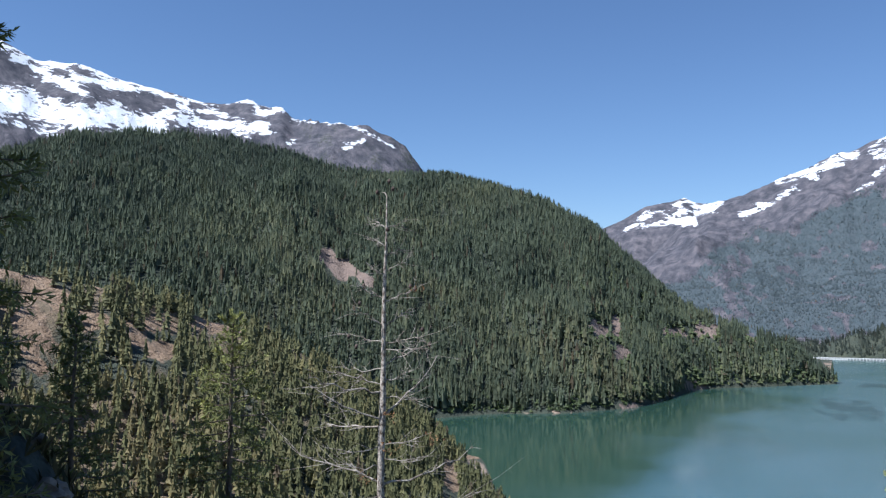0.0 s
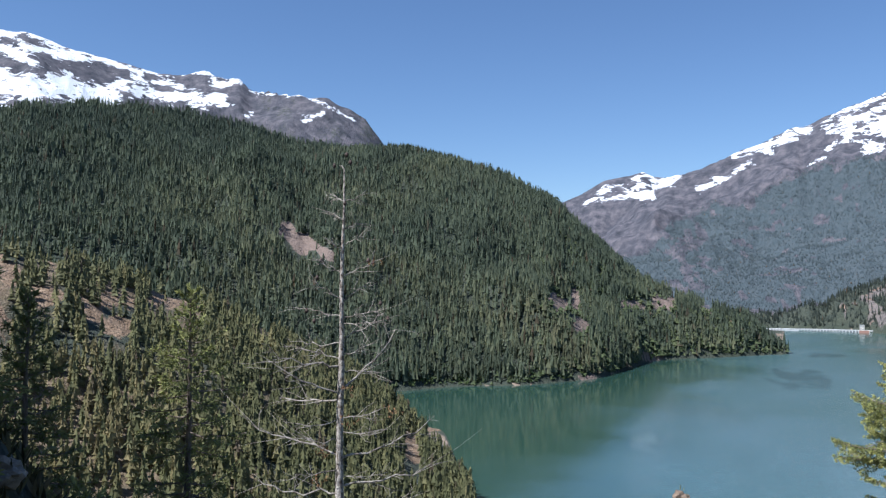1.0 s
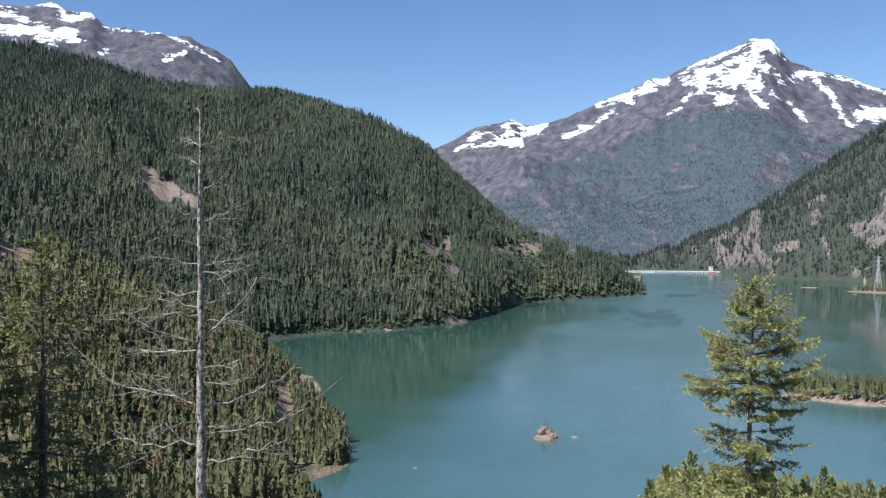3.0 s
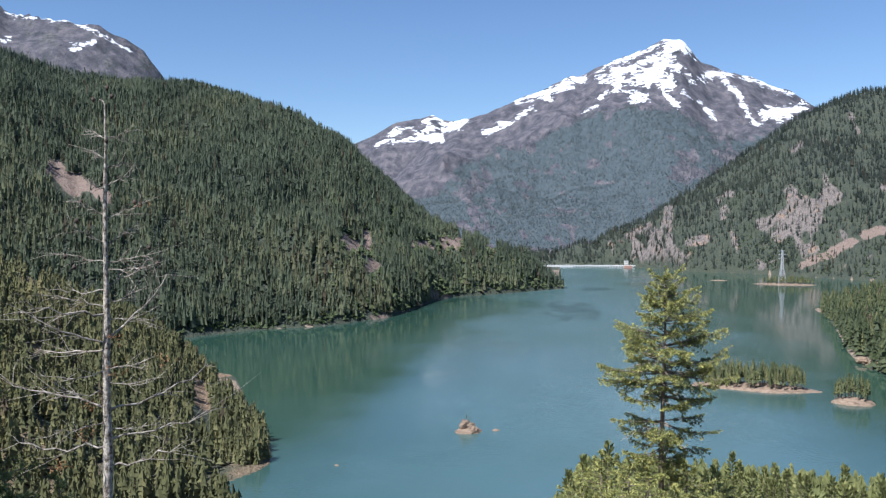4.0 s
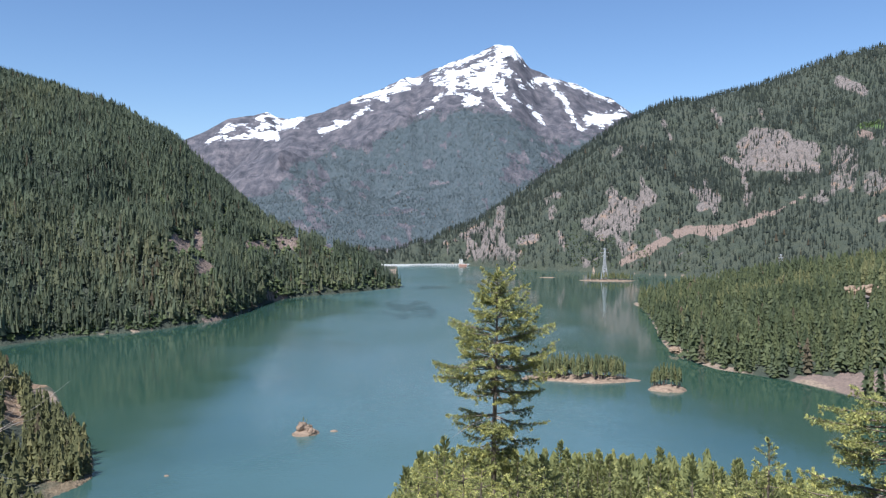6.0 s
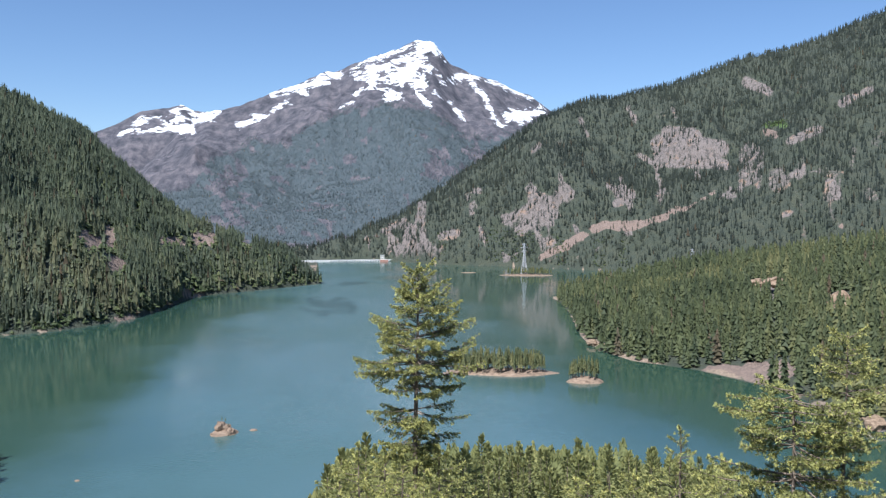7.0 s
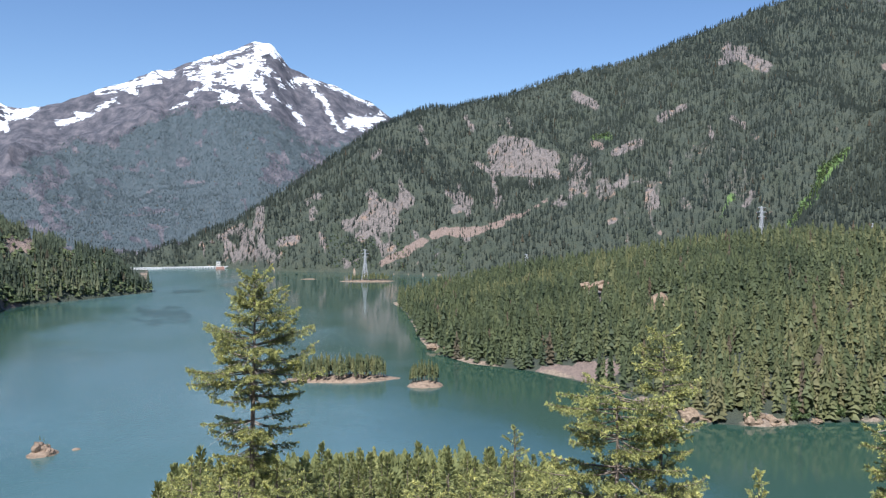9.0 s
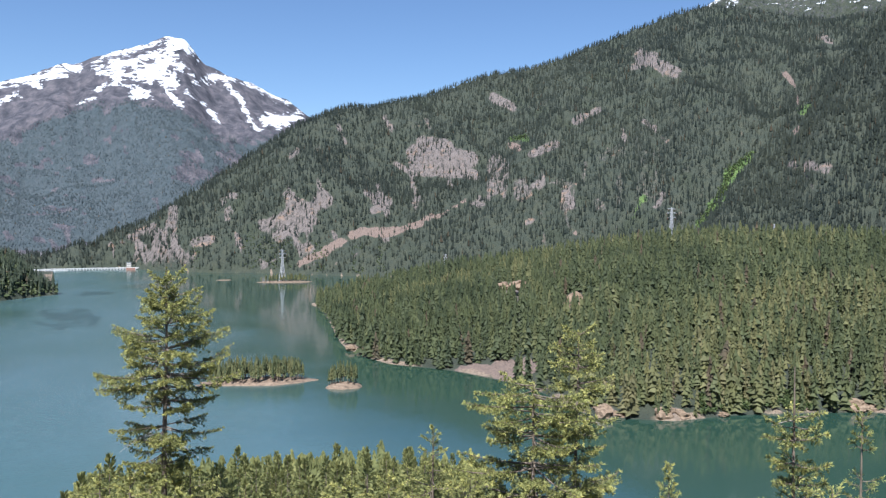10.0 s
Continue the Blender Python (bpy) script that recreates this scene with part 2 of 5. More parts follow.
def curve_of(pairs, blur=1.0):
    """A smooth curve through (bearing, value) pairs."""
    a = np.arange(-75, 75.01, 0.1)
    v = np.interp(a, [p[0] for p in pairs], [p[1] for p in pairs])
    if blur:
        k = np.exp(-0.5 * (np.arange(-40, 41) * 0.1 / blur) ** 2)
        v = np.convolve(np.pad(v, 40, mode="edge"), k / k.sum(), "valid")
    return lambda az: np.interp(az, a, v)


class Hill:
    """A hillside by bearing from the lookout: where its foot lies, where its crest lies, and how high the crest rises (degrees)."""

    def __init__(self, foot, crest, rise, woods=0.0, base=0.0, back=((0, 900),), steep=1.0, rough=20.0, size=260.0, blur=0.7, crest_blur=0.25, seed=0, ribs=0.0):
        self.ribs = ribs
        self.foot, self.crest, self.rise = curve_of(foot, blur), curve_of(crest, 1.5), curve_of(rise, crest_blur)
        self.woods, self.base, self.steep, self.rough, self.size, self.seed = woods, base, steep, rough, size, seed
        self.back = curve_of(back, 0.4)
        self.lo, self.hi = rise[0][0], rise[-1][0]

    def where(self, az, r):
        r0 = self.foot(az)
        r1 = np.maximum(self.crest(az), r0 + 15)
        return (r - r0) / (r1 - r0), r0, r1

    def height(self, x, y, az, r):
        """Its height, worked out only where it can rise above the lake bed."""
        out = np.full(np.shape(r), -25.0)
        near = (az > self.lo - 25) & (az < self.hi + 25) & (r > 0.55 * self.foot(az)) & (r < self.crest(az) + 2.6 * self.back(az))
        if near.any():
            out[near] = self.rise_at(x[near], y[near], az[near], r[near])
        return out

    def rise_at(self, x, y, az, r):
        s, r0, r1 = self.where(az, r)
        top = EYE + r1 * np.tan(np.radians(self.rise(az))) - self.woods
        top = np.maximum(top - self.base, 2.5)
        c = np.clip(s, 0, 1)
        ramp = c ** self.steep
        z = self.base + top * ramp
        bumps = np.sin(np.pi * np.clip(s, 0, 1)) ** 0.7
        z = z + bumps * self.rough * (ridged(x, y, self.size, 5, self.seed) * 2 - 1.0) * np.minimum(1, top / 120)
        z = z + np.where(s > 0.9, fbm(x, y, self.size / 6, 3, self.seed + 9) * self.rough * 0.12, 0)
        if self.ribs:
            z = z + bumps * self.ribs * (2 * ridged(np.radians(az) * 2600, r * 0.28 + az * 6, 300, 4, self.seed + 4) - 1)
        z = np.where(s > 1, self.base + top * (1 - (r - r1) / self.back(az)), z)
        z = np.where(s < 0, self.base - (r0 - r) * 0.35, z)
        out = np.maximum(np.maximum(self.lo - az, az - self.hi), 0)
        return np.maximum(z - out * 60, -25.0)


LEFT = Hill([(-60, 900), (-40, 1000), (-26, 1062), (-22.2, 1112), (-17, 1137), (-12.2, 1229), (-10.5, 1330), (-8.6, 1540), (-4.4, 1640), (-0.4, 1765), (0.5, 1790)],
            [(-60, 2150), (-45, 2100), (-30, 2050), (-20, 1980), (-12, 1900), (-6, 1850), (0, 1800)],
            [(-60, 8.0), (-54, 9.2), (-49.3, 10.9), (-44.5, 11.5), (-40.5, 11.2), (-36.7, 10.5), (-32.8, 9.4), (-29.5, 9.1), (-26.9, 9.1), (-23.3, 8.8), (-19.4, 7.75), (-17.1, 6.6),
             (-14.8, 5.35), (-12.1, 2.95), (-9.6, 0.5), (-7.4, -0.8), (-4.3, -1.8), (-2, -2.85), (-0.7, -3.9), (-0.3, -4.6)], woods=18, rough=58, size=360, steep=0.95, seed=3, ribs=44)
SPUR = Hill([(-62, 420), (-50, 430), (-40, 440), (-30, 450), (-24.5, 455), (-23, 468), (-22.2, 476), (-21.2, 484), (-20.4, 497), (-20, 505)],
            [(-62, 700), (-50, 720), (-40, 760), (-33, 800), (-28, 860), (-25.5, 880), (-24.4, 780), (-23.3, 690), (-22.4, 610), (-21.4, 545), (-20.4, 510), (-20, 508)],
            [(-62, 3.9), (-53.8, 3.0), (-47.3, 1.8), (-40.9, -0.3), (-35.6, -2.2), (-32.6, -4.0), (-27.9, -6.3), (-25.5, -8.2), (-24.4, -9.6), (-23.3, -10.6), (-22.4, -11.9), (-21.4, -13.6), (-20.3, -15.4)],
            woods=13, rough=16, size=110, base=0, back=((-30, 200), (-27, 170), (-25.5, 90), (-24.4, 70), (-23.7, 90), (-23.2, 110), (-22.4, 190), (-22.1, 60), (-21.4, 55), (-20.4, 8), (-20, 2)), steep=0.7, blur=0.15, seed=17)
RIGHT = Hill([(-4, 2800), (0, 2720), (4.7, 2640), (8.4, 2444), (12.2, 2392), (15.9, 2303), (18.8, 2245), (30, 2050), (45, 1880), (62, 1800)],
             [(-4, 2900), (4, 2900), (8, 2980), (15.5, 3200), (23, 3330), (31, 3450), (42, 3600), (62, 3700)],
             [(-4, -3.1), (-1.7, -2.85), (1.8, -1.9), (3.8, -0.7), (8.4, 2.4), (12.2, 5.05), (15.5, 7.05), (17.5, 7.75), (22.8, 8.65), (27.5, 10.25), (31.4, 10.8), (33.3, 11.5),
              (37, 12.85), (40.7, 14.05), (42.5, 14.35), (44, 14.2), (46, 13.7), (48, 13.2), (50, 12.85), (52, 12.9), (54, 13.5), (62, 16.0)], woods=16, rough=60, size=520, steep=0.9, seed=29, ribs=95)
POINT = Hill([(16.0, 1470), (16.3, 1415), (16.8, 1330), (17.3, 1150), (17.9, 984), (19.5, 890), (21.4, 843), (26.1, 805), (30.8, 742), (33.5, 672), (35.5, 624), (41.1, 631), (44.7, 665), (53.5, 727), (62, 780)],
             [(16.0, 1478), (17.5, 1480), (20, 1470), (26, 1420), (33, 1370), (41, 1330), (50, 1350), (62, 1400)],
             [(16.0, -5.9), (16.9, -5.3), (17.5, -4.6), (19.8, -4.05), (25.7, -2.95), (29.6, -2.35), (33.4, -1.7), (37.2, -1.05), (40.9, -0.45), (44.5, -0.25), (53.3, -0.6), (62, -1)],
             woods=21, rough=18, size=180, steep=0.75, back=((16, 5), (16.6, 30), (17.2, 90), (19, 300), (24, 500)), blur=0.2, seed=41)
PEAK = Hill([(-16, 2900), (0, 2950), (12, 2980), (24, 3050)], [(-16, 3900), (-7, 4250), (0, 4400), (8, 4500), (16, 4500), (24, 4500)],
            [(-20, 0.5), (-14.7, 1.3), (-11.7, 3.0), (-9, 5.5), (-7, 6.95), (-5.5, 7.3), (-3.7, 8.05), (-1.6, 8.9), (0.4, 9.78), (1.0, 9.6), (2.2, 10.3), (4.3, 11.1), (6.1, 11.6), (6.4, 11.85), (7.6, 11.95), (8.1, 11.4),
             (8.9, 10.25), (9.9, 9.7), (11.8, 9.25), (14.4, 8.2), (15.5, 7.3), (19, 5.5), (24, 4)], base=12, rough=150, size=560, steep=0.93, crest_blur=0.12, seed=53, ribs=30)
SMALL = Hill([(-17, 3700), (-3, 3800)], [(-17, 4700), (-3, 4750)],
             [(-18, 3.5), (-14.7, 5.3), (-13.2, 5.9), (-11.7, 6.75), (-10.4, 6.95), (-9.1, 7.3), (-8.5, 7.0), (-7, 6.95), (-4, 6.2), (-2, 5)], base=12, rough=90, size=420, crest_blur=0.12, seed=67)
SNOWY = Hill([(-64, 2700), (-26, 2900)], [(-64, 4300), (-37, 4300), (-35, 4000), (-26, 3900)],
             [(-64, 17), (-56, 16.2), (-54.3, 15.8), (-52.4, 14.85), (-49.8, 14.95), (-46.3, 14.05), (-44.2, 13.65), (-42, 13.25), (-40.2, 13.3), (-39.1, 13.7), (-37.8, 13.2), (-36.8, 13.3), (-36, 12.55), (-32.9, 12.4),
              (-31, 12.25), (-29.3, 11.6), (-28.2, 10.9), (-27.4, 9.9), (-26.7, 8.9), (-25.5, 6)], base=40, rough=130, size=560, crest_blur=0.1, seed=71, ribs=60)
BEYOND = Hill([(41, 3800), (64, 3800)], [(41, 4500), (64, 4500)], [(42, 13.8), (44, 15.0), (46, 15.9), (48, 15.3), (50, 15.2), (52, 16.2), (56, 16), (64, 17)], base=300, rough=90, size=400, crest_blur=0.12, seed=83)
FLANK = Hill([(42, 1700), (50, 1640), (62, 1600)], [(42, 1820), (44, 2050), (48, 2400), (53, 2600), (62, 2700)],
             [(41.4, -1.5), (42.36, -0.05), (43.9, 2.55), (45.4, 4.55), (47.75, 7.15), (50.3, 9.95), (53.0, 13.0), (57, 16), (62, 18)], woods=16, rough=45, size=380, steep=0.9, seed=97, ribs=40, back=((42, 300), (62, 700)))
HILLS = [LEFT, SPUR, RIGHT, FLANK, POINT, PEAK, SMALL, SNOWY, BEYOND]

# rounded ground of the islands: x, y, half length, half width, turn, height
ISLES = [(164, 744, 51, 19, -14, 3.6), (227, 692, 16, 11, -10, 4.5), (-65, 559, 9.5, 6.5, 20, 3.0), (-46.5, 565, 2.6, 1.5, 5, 1.2), (-133, 470, 1.6, 1.2, 0, 0.7),
         (500, 1966, 66, 22, -12, 3.0), (372, 2078, 20, 6, -5, 1.5)]


def lookout(x, y, az, r):
    """The slope on which the camera stands: a ledge, then a long steep fall to the lake; it climbs behind the camera."""
    fall = np.interp(r, [0, 2.2, 4, 8, 30, 60, 110, 250, 420, 600, 800], [0, 0, 1.6, 5.5, 19, 31, 48, 84, 140, 175, 200])
    z = 143.4 - fall * np.interp(np.abs(az), [0, 62, 95, 180], [1, 1, 0.3, 0]) + np.interp(np.abs(az), [0, 80, 120, 180], [0, 0, 0.30, 0.42]) * np.maximum(r - 3, 0)
    z = z - np.interp(az, [-70, -50, -24, -20, -3, 2], [0, 0, 0, 1, 1, 0]) * np.interp(r, [0, 60, 200, 420], [0, 8, 26, 30])
    z = z + 9.6 * np.exp(-(((x + 12.6) / 4.2) ** 2 + ((y - 8.4) / 3.6) ** 2))
    return z + fbm(x, y, 14, 4, 5) * np.interp(r, [0, 3, 30, 200], [0, 0.1, 1.2, 4])


# cliffs that stand out of the right-hand mountain: x, y, half width, height
STEPS = [(1162, 2500, 120, 55), (638, 2429, 95, 35), (1868, 2257, 70, 35)]


def isle_height(isle, x, y):
    cx, cy, a, b, turn, top = isle
    c, s = math.cos(radians(turn)), math.sin(radians(turn))
    u, v = ((x - cx) * c + (y - cy) * s) / a, (-(x - cx) * s + (y - cy) * c) / b
    d = np.sqrt(u * u + v * v) * (1 + 0.30 * fbm(x, y, b * 1.3, 3, 77))
    z = np.interp(d, [0, 0.45, 0.8, 0.93, 1.0, 1.3, 2], [top, top * 0.9, top * 0.55, top * 0.22, 0.02, -2.5, -8])
    return z + top * (0.3 if top < 6 else 1.1) * (ridged(x, y, b * 0.5, 3, 78) - 0.6) * np.clip(1.1 - d, 0, 0.6)


def plain_height(x, y, az, r):
    z = lookout(x, y, az, r)
    for hill in HILLS:
        z = np.maximum(z, hill.height(x, y, az, r))
    hollow = np.interp(az, [-70, -62, -27, -24.6, -23], [0, 1, 1, 0.4, 0]) * np.interp(r, [150, 200, 600, 650], [0, 1, 1, 0])
    return np.maximum(z, -20 + hollow * (26 + 5 * fbm(x, y, 60, 3, 12)))


def height(x, y):
    x, y = np.atleast_1d(np.asarray(x, float)), np.atleast_1d(np.asarray(y, float))
    r, az = np.hypot(x, y), np.degrees(np.arctan2(x, y))
    z = plain_height(x, y, az, r)
    for cx, cy, across, tall in STEPS:
        d = math.hypot(cx, cy)
        u, v = ((x - cx) * cy - (y - cy) * cx) / d / across, r - d + 25 * fbm(x, y, 60, 3, 7)
        z = z + tall * np.exp(-u ** 4) * np.interp(v, [-60, -30, 10, 90, 420], [0, 0.1, 1, 0.9, 0])
    return np.maximum(z, -20)

# ---- snow fields and bare ground, as strokes by bearing and rise from the lookout: from, to, half width (degrees) ----
SUMMIT_SNOW = [(2.38, 9.75, 5.68, 10.75, 0.35), (5.68, 10.75, 7.79, 11.45, 0.51), (5.48, 9.90, 7.79, 10.49, 0.67), (3.28, 9.29, 4.52, 10.03, 0.39), (4.52, 9.35, 7.03, 9.23, 0.39), (8.37, 9.21, 10.08, 9.53, 0.27), (2.57, 10.27, 6.44, 11.78, 0.10), (6.56, 11.81, 7.82, 11.70, 0.16), (7.79, 10.41, 8.37, 9.28, 0.24), (3.74, 8.60, 5.49, 8.36, 0.12)]
EAST_RIDGE_SNOW = [(9.70, 9.69, 12.52, 8.90, 0.12), (12.52, 8.90, 15.40, 7.51, 0.16), (12.91, 6.81, 14.20, 6.88, 0.39), (14.20, 6.88, 15.29, 7.33, 0.20), (10.08, 9.35, 11.22, 8.09, 0.16), (11.22, 8.09, 12.24, 6.26, 0.14), (7.80, 8.47, 8.84, 7.69, 0.12), (8.84, 7.69, 9.83, 6.69, 0.12), (6.07, 8.88, 7.42, 7.57, 0.16), (4.52, 8.06, 5.49, 8.05, 0.12)]
WEST_RIDGE_SNOW = [(-3.28, 8.15, -1.52, 8.77, 0.16), (-1.52, 8.77, 0.23, 9.15, 0.27), (0.04, 9.64, 1.09, 9.53, 0.20), (-0.55, 8.92, 0.62, 9.45, 0.20), (-5.42, 6.11, -3.67, 6.74, 0.20), (-3.67, 6.74, -2.19, 7.66, 0.12), (2.38, 8.31, 3.43, 8.76, 0.12), (1.33, 7.52, 2.11, 7.63, 0.10), (-1.91, 8.54, -0.94, 8.24, 0.16)]
SMALL_PEAK_SNOW = [(-11.80, 5.89, -10.78, 6.52, 0.24), (-10.78, 6.52, -9.45, 6.93, 0.16), (-10.21, 6.00, -8.69, 6.41, 0.24), (-9.84, 5.86, -8.62, 5.65, 0.35), (-8.69, 6.33, -6.89, 6.78, 0.31), (-11.80, 5.52, -9.84, 5.74, 0.14), (-13.03, 5.11, -12.10, 5.81, 0.12), (-9.07, 7.20, -8.50, 6.83, 0.16)]
SUMMIT_ROCK = [(2.11, 9.86, 6.25, 11.30, 0.16), (7.41, 10.72, 8.56, 9.87, 0.31), (8.37, 9.65, 9.70, 9.99, 0.20), (4.71, 10.17, 5.68, 10.31, 0.10), (6.83, 9.99, 7.79, 9.74, 0.12), (3.74, 9.66, 4.52, 9.50, 0.12), (-10.78, 6.71, -9.83, 6.73, 0.16), (-9.26, 6.55, -8.69, 6.64, 0.12)]
RANGE_CREST_SNOW = [(-54.31, 15.31, -52.08, 14.62, 0.27), (-52.08, 14.62, -49.46, 14.82, 0.24), (-49.46, 14.82, -46.00, 14.00, 0.27), (-50.10, 14.08, -46.34, 13.75, 0.24), (-53.67, 14.81, -49.39, 13.11, 0.35), (-45.99, 13.82, -43.11, 13.18, 0.16), (-43.12, 13.25, -39.05, 13.55, 0.16), (-39.05, 13.55, -36.76, 13.16, 0.24), (-43.46, 12.78, -40.52, 12.45, 0.20), (-36.36, 12.36, -32.09, 12.39, 0.08), (-32.08, 12.24, -28.90, 10.79, 0.08)]
RANGE_BASIN_SNOW = [(-54.17, 12.11, -52.29, 12.09, 0.86), (-52.29, 12.09, -49.66, 11.33, 0.86), (-49.67, 11.68, -47.65, 11.87, 0.78), (-47.64, 11.62, -44.85, 11.50, 0.63), (-44.52, 12.22, -41.24, 11.77, 0.39), (-41.24, 11.77, -37.87, 11.75, 0.43), (-39.00, 11.54, -38.44, 11.94, 0.35), (-38.47, 12.77, -37.14, 12.99, 0.20), (-54.12, 10.96, -50.61, 10.35, 0.16), (-32.37, 10.77, -31.28, 11.11, 0.16), (-36.40, 10.69, -36.02, 11.01, 0.12), (-31.28, 11.27, -30.50, 11.60, 0.08)]
CLIFF_FACES = [(23.17, 4.80, 26.70, 4.33, 0.78), (23.44, 5.66, 25.40, 5.44, 0.39), (22.95, 3.64, 27.17, 3.51, 0.43), (21.69, 4.09, 22.40, 3.71, 0.24), (28.38, 8.67, 29.67, 7.98, 0.39), (38.25, 11.31, 40.58, 10.06, 0.43), (37.82, 10.45, 39.29, 11.12, 0.27), (34.03, 7.03, 35.61, 7.77, 0.31), (31.13, 4.84, 32.78, 5.52, 0.31), (20.15, 0.88, 21.24, 1.52, 0.35), (20.45, 2.52, 20.65, 1.35, 0.16), (12.87, -0.26, 14.76, 0.29, 0.55), (14.76, 0.83, 17.13, 1.47, 0.39), (13.55, -1.03, 14.76, -0.33, 0.39)]
RIDGE_CRAGS = [(8.27, -1.49, 9.36, -1.19, 0.43), (10.09, 1.39, 10.82, 1.78, 0.27), (3.37, -1.63, 4.91, -0.68, 0.24), (12.50, -2.79, 13.44, -2.64, 0.35), (38.61, 6.92, 40.17, 5.58, 0.20), (39.23, 4.78, 39.56, 2.59, 0.18), (33.40, 2.02, 33.87, 1.21, 0.31), (39.44, 1.15, 40.01, 1.98, 0.16), (47.88, 3.96, 49.79, 3.64, 0.31), (48.55, 3.73, 49.10, 2.44, 0.20), (20.90, 7.24, 21.49, 6.17, 0.24), (23.82, 7.05, 24.18, 5.90, 0.16), (31.08, 2.52, 33.01, 2.98, 0.16), (37.13, 6.57, 37.37, 5.63, 0.16), (48.97, 11.94, 49.95, 11.35, 0.16), (17.80, 6.72, 18.27, 5.39, 0.20), (30.72, 0.06, 31.88, 0.65, 0.20), (17.44, -0.62, 17.67, -1.20, 0.16)]
SCREE_BANDS = [(15.22, -2.88, 17.83, -1.47, 0.31), (17.83, -1.32, 19.07, -0.69, 0.31), (19.22, -0.61, 21.33, -0.67, 0.39), (21.33, -0.67, 23.48, 0.01, 0.31), (23.75, 0.32, 25.04, 0.61, 0.24), (25.04, 0.69, 26.64, 1.64, 0.16), (29.65, 5.38, 30.20, 5.22, 0.31), (47.30, 9.72, 47.92, 8.92, 0.20), (47.99, 8.84, 48.17, 7.71, 0.12), (47.98, 5.88, 48.17, 6.23, 0.16), (33.82, -0.96, 34.20, -0.57, 0.16), (42.35, 0.70, 43.05, 1.01, 0.12)]
GREEN_CHUTES = [(45.37, 4.52, 44.14, 3.37, 0.24), (44.14, 3.37, 43.57, 1.90, 0.31), (43.57, 1.90, 42.36, 0.11, 0.24), (29.69, 5.84, 30.66, 5.91, 0.24), (48.41, 7.28, 48.74, 7.47, 0.20), (38.69, 1.83, 37.96, 0.69, 0.16)]
CLEARINGS = [(-33.54, 3.29, -32.51, 2.15, 0.58), (-32.29, 2.62, -30.48, 1.47, 0.36), (-13.79, -0.98, -13.57, -1.89, 0.36), (-8.29, -1.26, -7.17, -1.83, 0.27), (-13.50, -2.95, -13.35, -3.25, 0.32), (-15.15, -1.26, -14.62, -1.83, 0.32)]
SHORE_CLEARINGS = [(-14.75, -1.80, -14.20, -1.73, 0.32), (-13.36, -2.88, -13.13, -3.11, 0.38), (-10.34, -1.68, -9.19, -1.68, 0.38), (-8.35, -1.69, -7.19, -1.46, 0.38), (-8.90, -5.09, -7.82, -5.22, 0.32), (-5.64, -1.85, -4.86, -2.01, 0.26), (-13.31, -6.58, -12.34, -6.72, 0.19)]
SPUR_CRAGS = [(-51.90, 0.81, -50.80, 0.41, 1.01), (-52.39, -1.01, -51.71, -2.47, 1.06), (-53.78, 2.95, -53.06, 1.76, 0.83), (-50.21, 1.84, -48.01, 1.18, 0.46), (-48.86, -1.00, -48.19, -1.21, 0.70), (-46.23, -1.42, -43.66, -1.49, 0.46), (-45.78, -2.66, -43.95, -3.26, 0.58), (-41.88, -1.33, -39.38, -1.92, 0.46), (-35.71, -2.60, -34.64, -2.82, 0.52), (-51.59, -3.79, -51.25, -4.32, 0.58), (-25.03, -10.78, -24.71, -11.80, 0.52), (-23.37, -10.06, -22.94, -10.16, 0.24), (-40.88, -0.95, -40.15, -0.64, 0.36)]
# the same on the point, by place: x, y, half width across the view, half depth
BANKS = [(376, 700, 31, 20), (389, 672, 20, 22), (376, 509, 10, 12), (414, 484, 12, 9), (457, 473, 6, 4), (568, 444, 6, 9), (547, 809, 11, 33), (548, 958, 18, 47), (416, 575, 3, 28), (990, 884, 10, 159), (299, 888, 11, 19)]


def strokes(az, el, parts, soft=0.25, ragged=0.25, seed=0):
    """0.5 at the ragged edge of the strokes, 1 well inside them, 0 well outside."""
    out = np.full(np.shape(az), -9.0)
    for a0, e0, a1, e1, wide in parts:
        da, de = a1 - a0, e1 - e0
        k = np.clip(((az - a0) * da + (el - e0) * de) / (da * da + de * de + 1e-9), 0, 1)
        d = np.hypot(az - a0 - k * da, el - e0 - k * de)
        out = np.maximum(out, (wide - d) / (soft * (0.4 + wide)))
    return 0.5 + 0.5 * (out + ragged * 4 * fbm(az, el * 1.6, 0.7, 4, seed))


def mask(x, y, patches, seed=0, most=0.64):
    """1 inside the patches, falling to 0 past their ragged edges."""
    out = np.zeros_like(x)
    for cx, cy, across, deep in patches:
        d = math.hypot(cx, cy)
        ux, uy = cx / d, cy / d
        u, v = ((x - cx) * uy - (y - cy) * ux) / across, ((x - cx) * ux + (y - cy) * uy) / deep
        out = np.maximum(out, 1.5 - np.sqrt(u * u + v * v))
    r, a = np.hypot(x, y), np.arctan2(x, y)
    streaks = fbm(a * np.maximum(r, 300), r * 0.25, np.maximum(r, 300) * 0.011, 4, seed + 3)
    return np.clip(np.minimum(out, most) - 0.02 + 0.45 * fbm(x, y, 34, 4, seed) + 0.75 * streaks, 0, 1) * (out > 0.05)


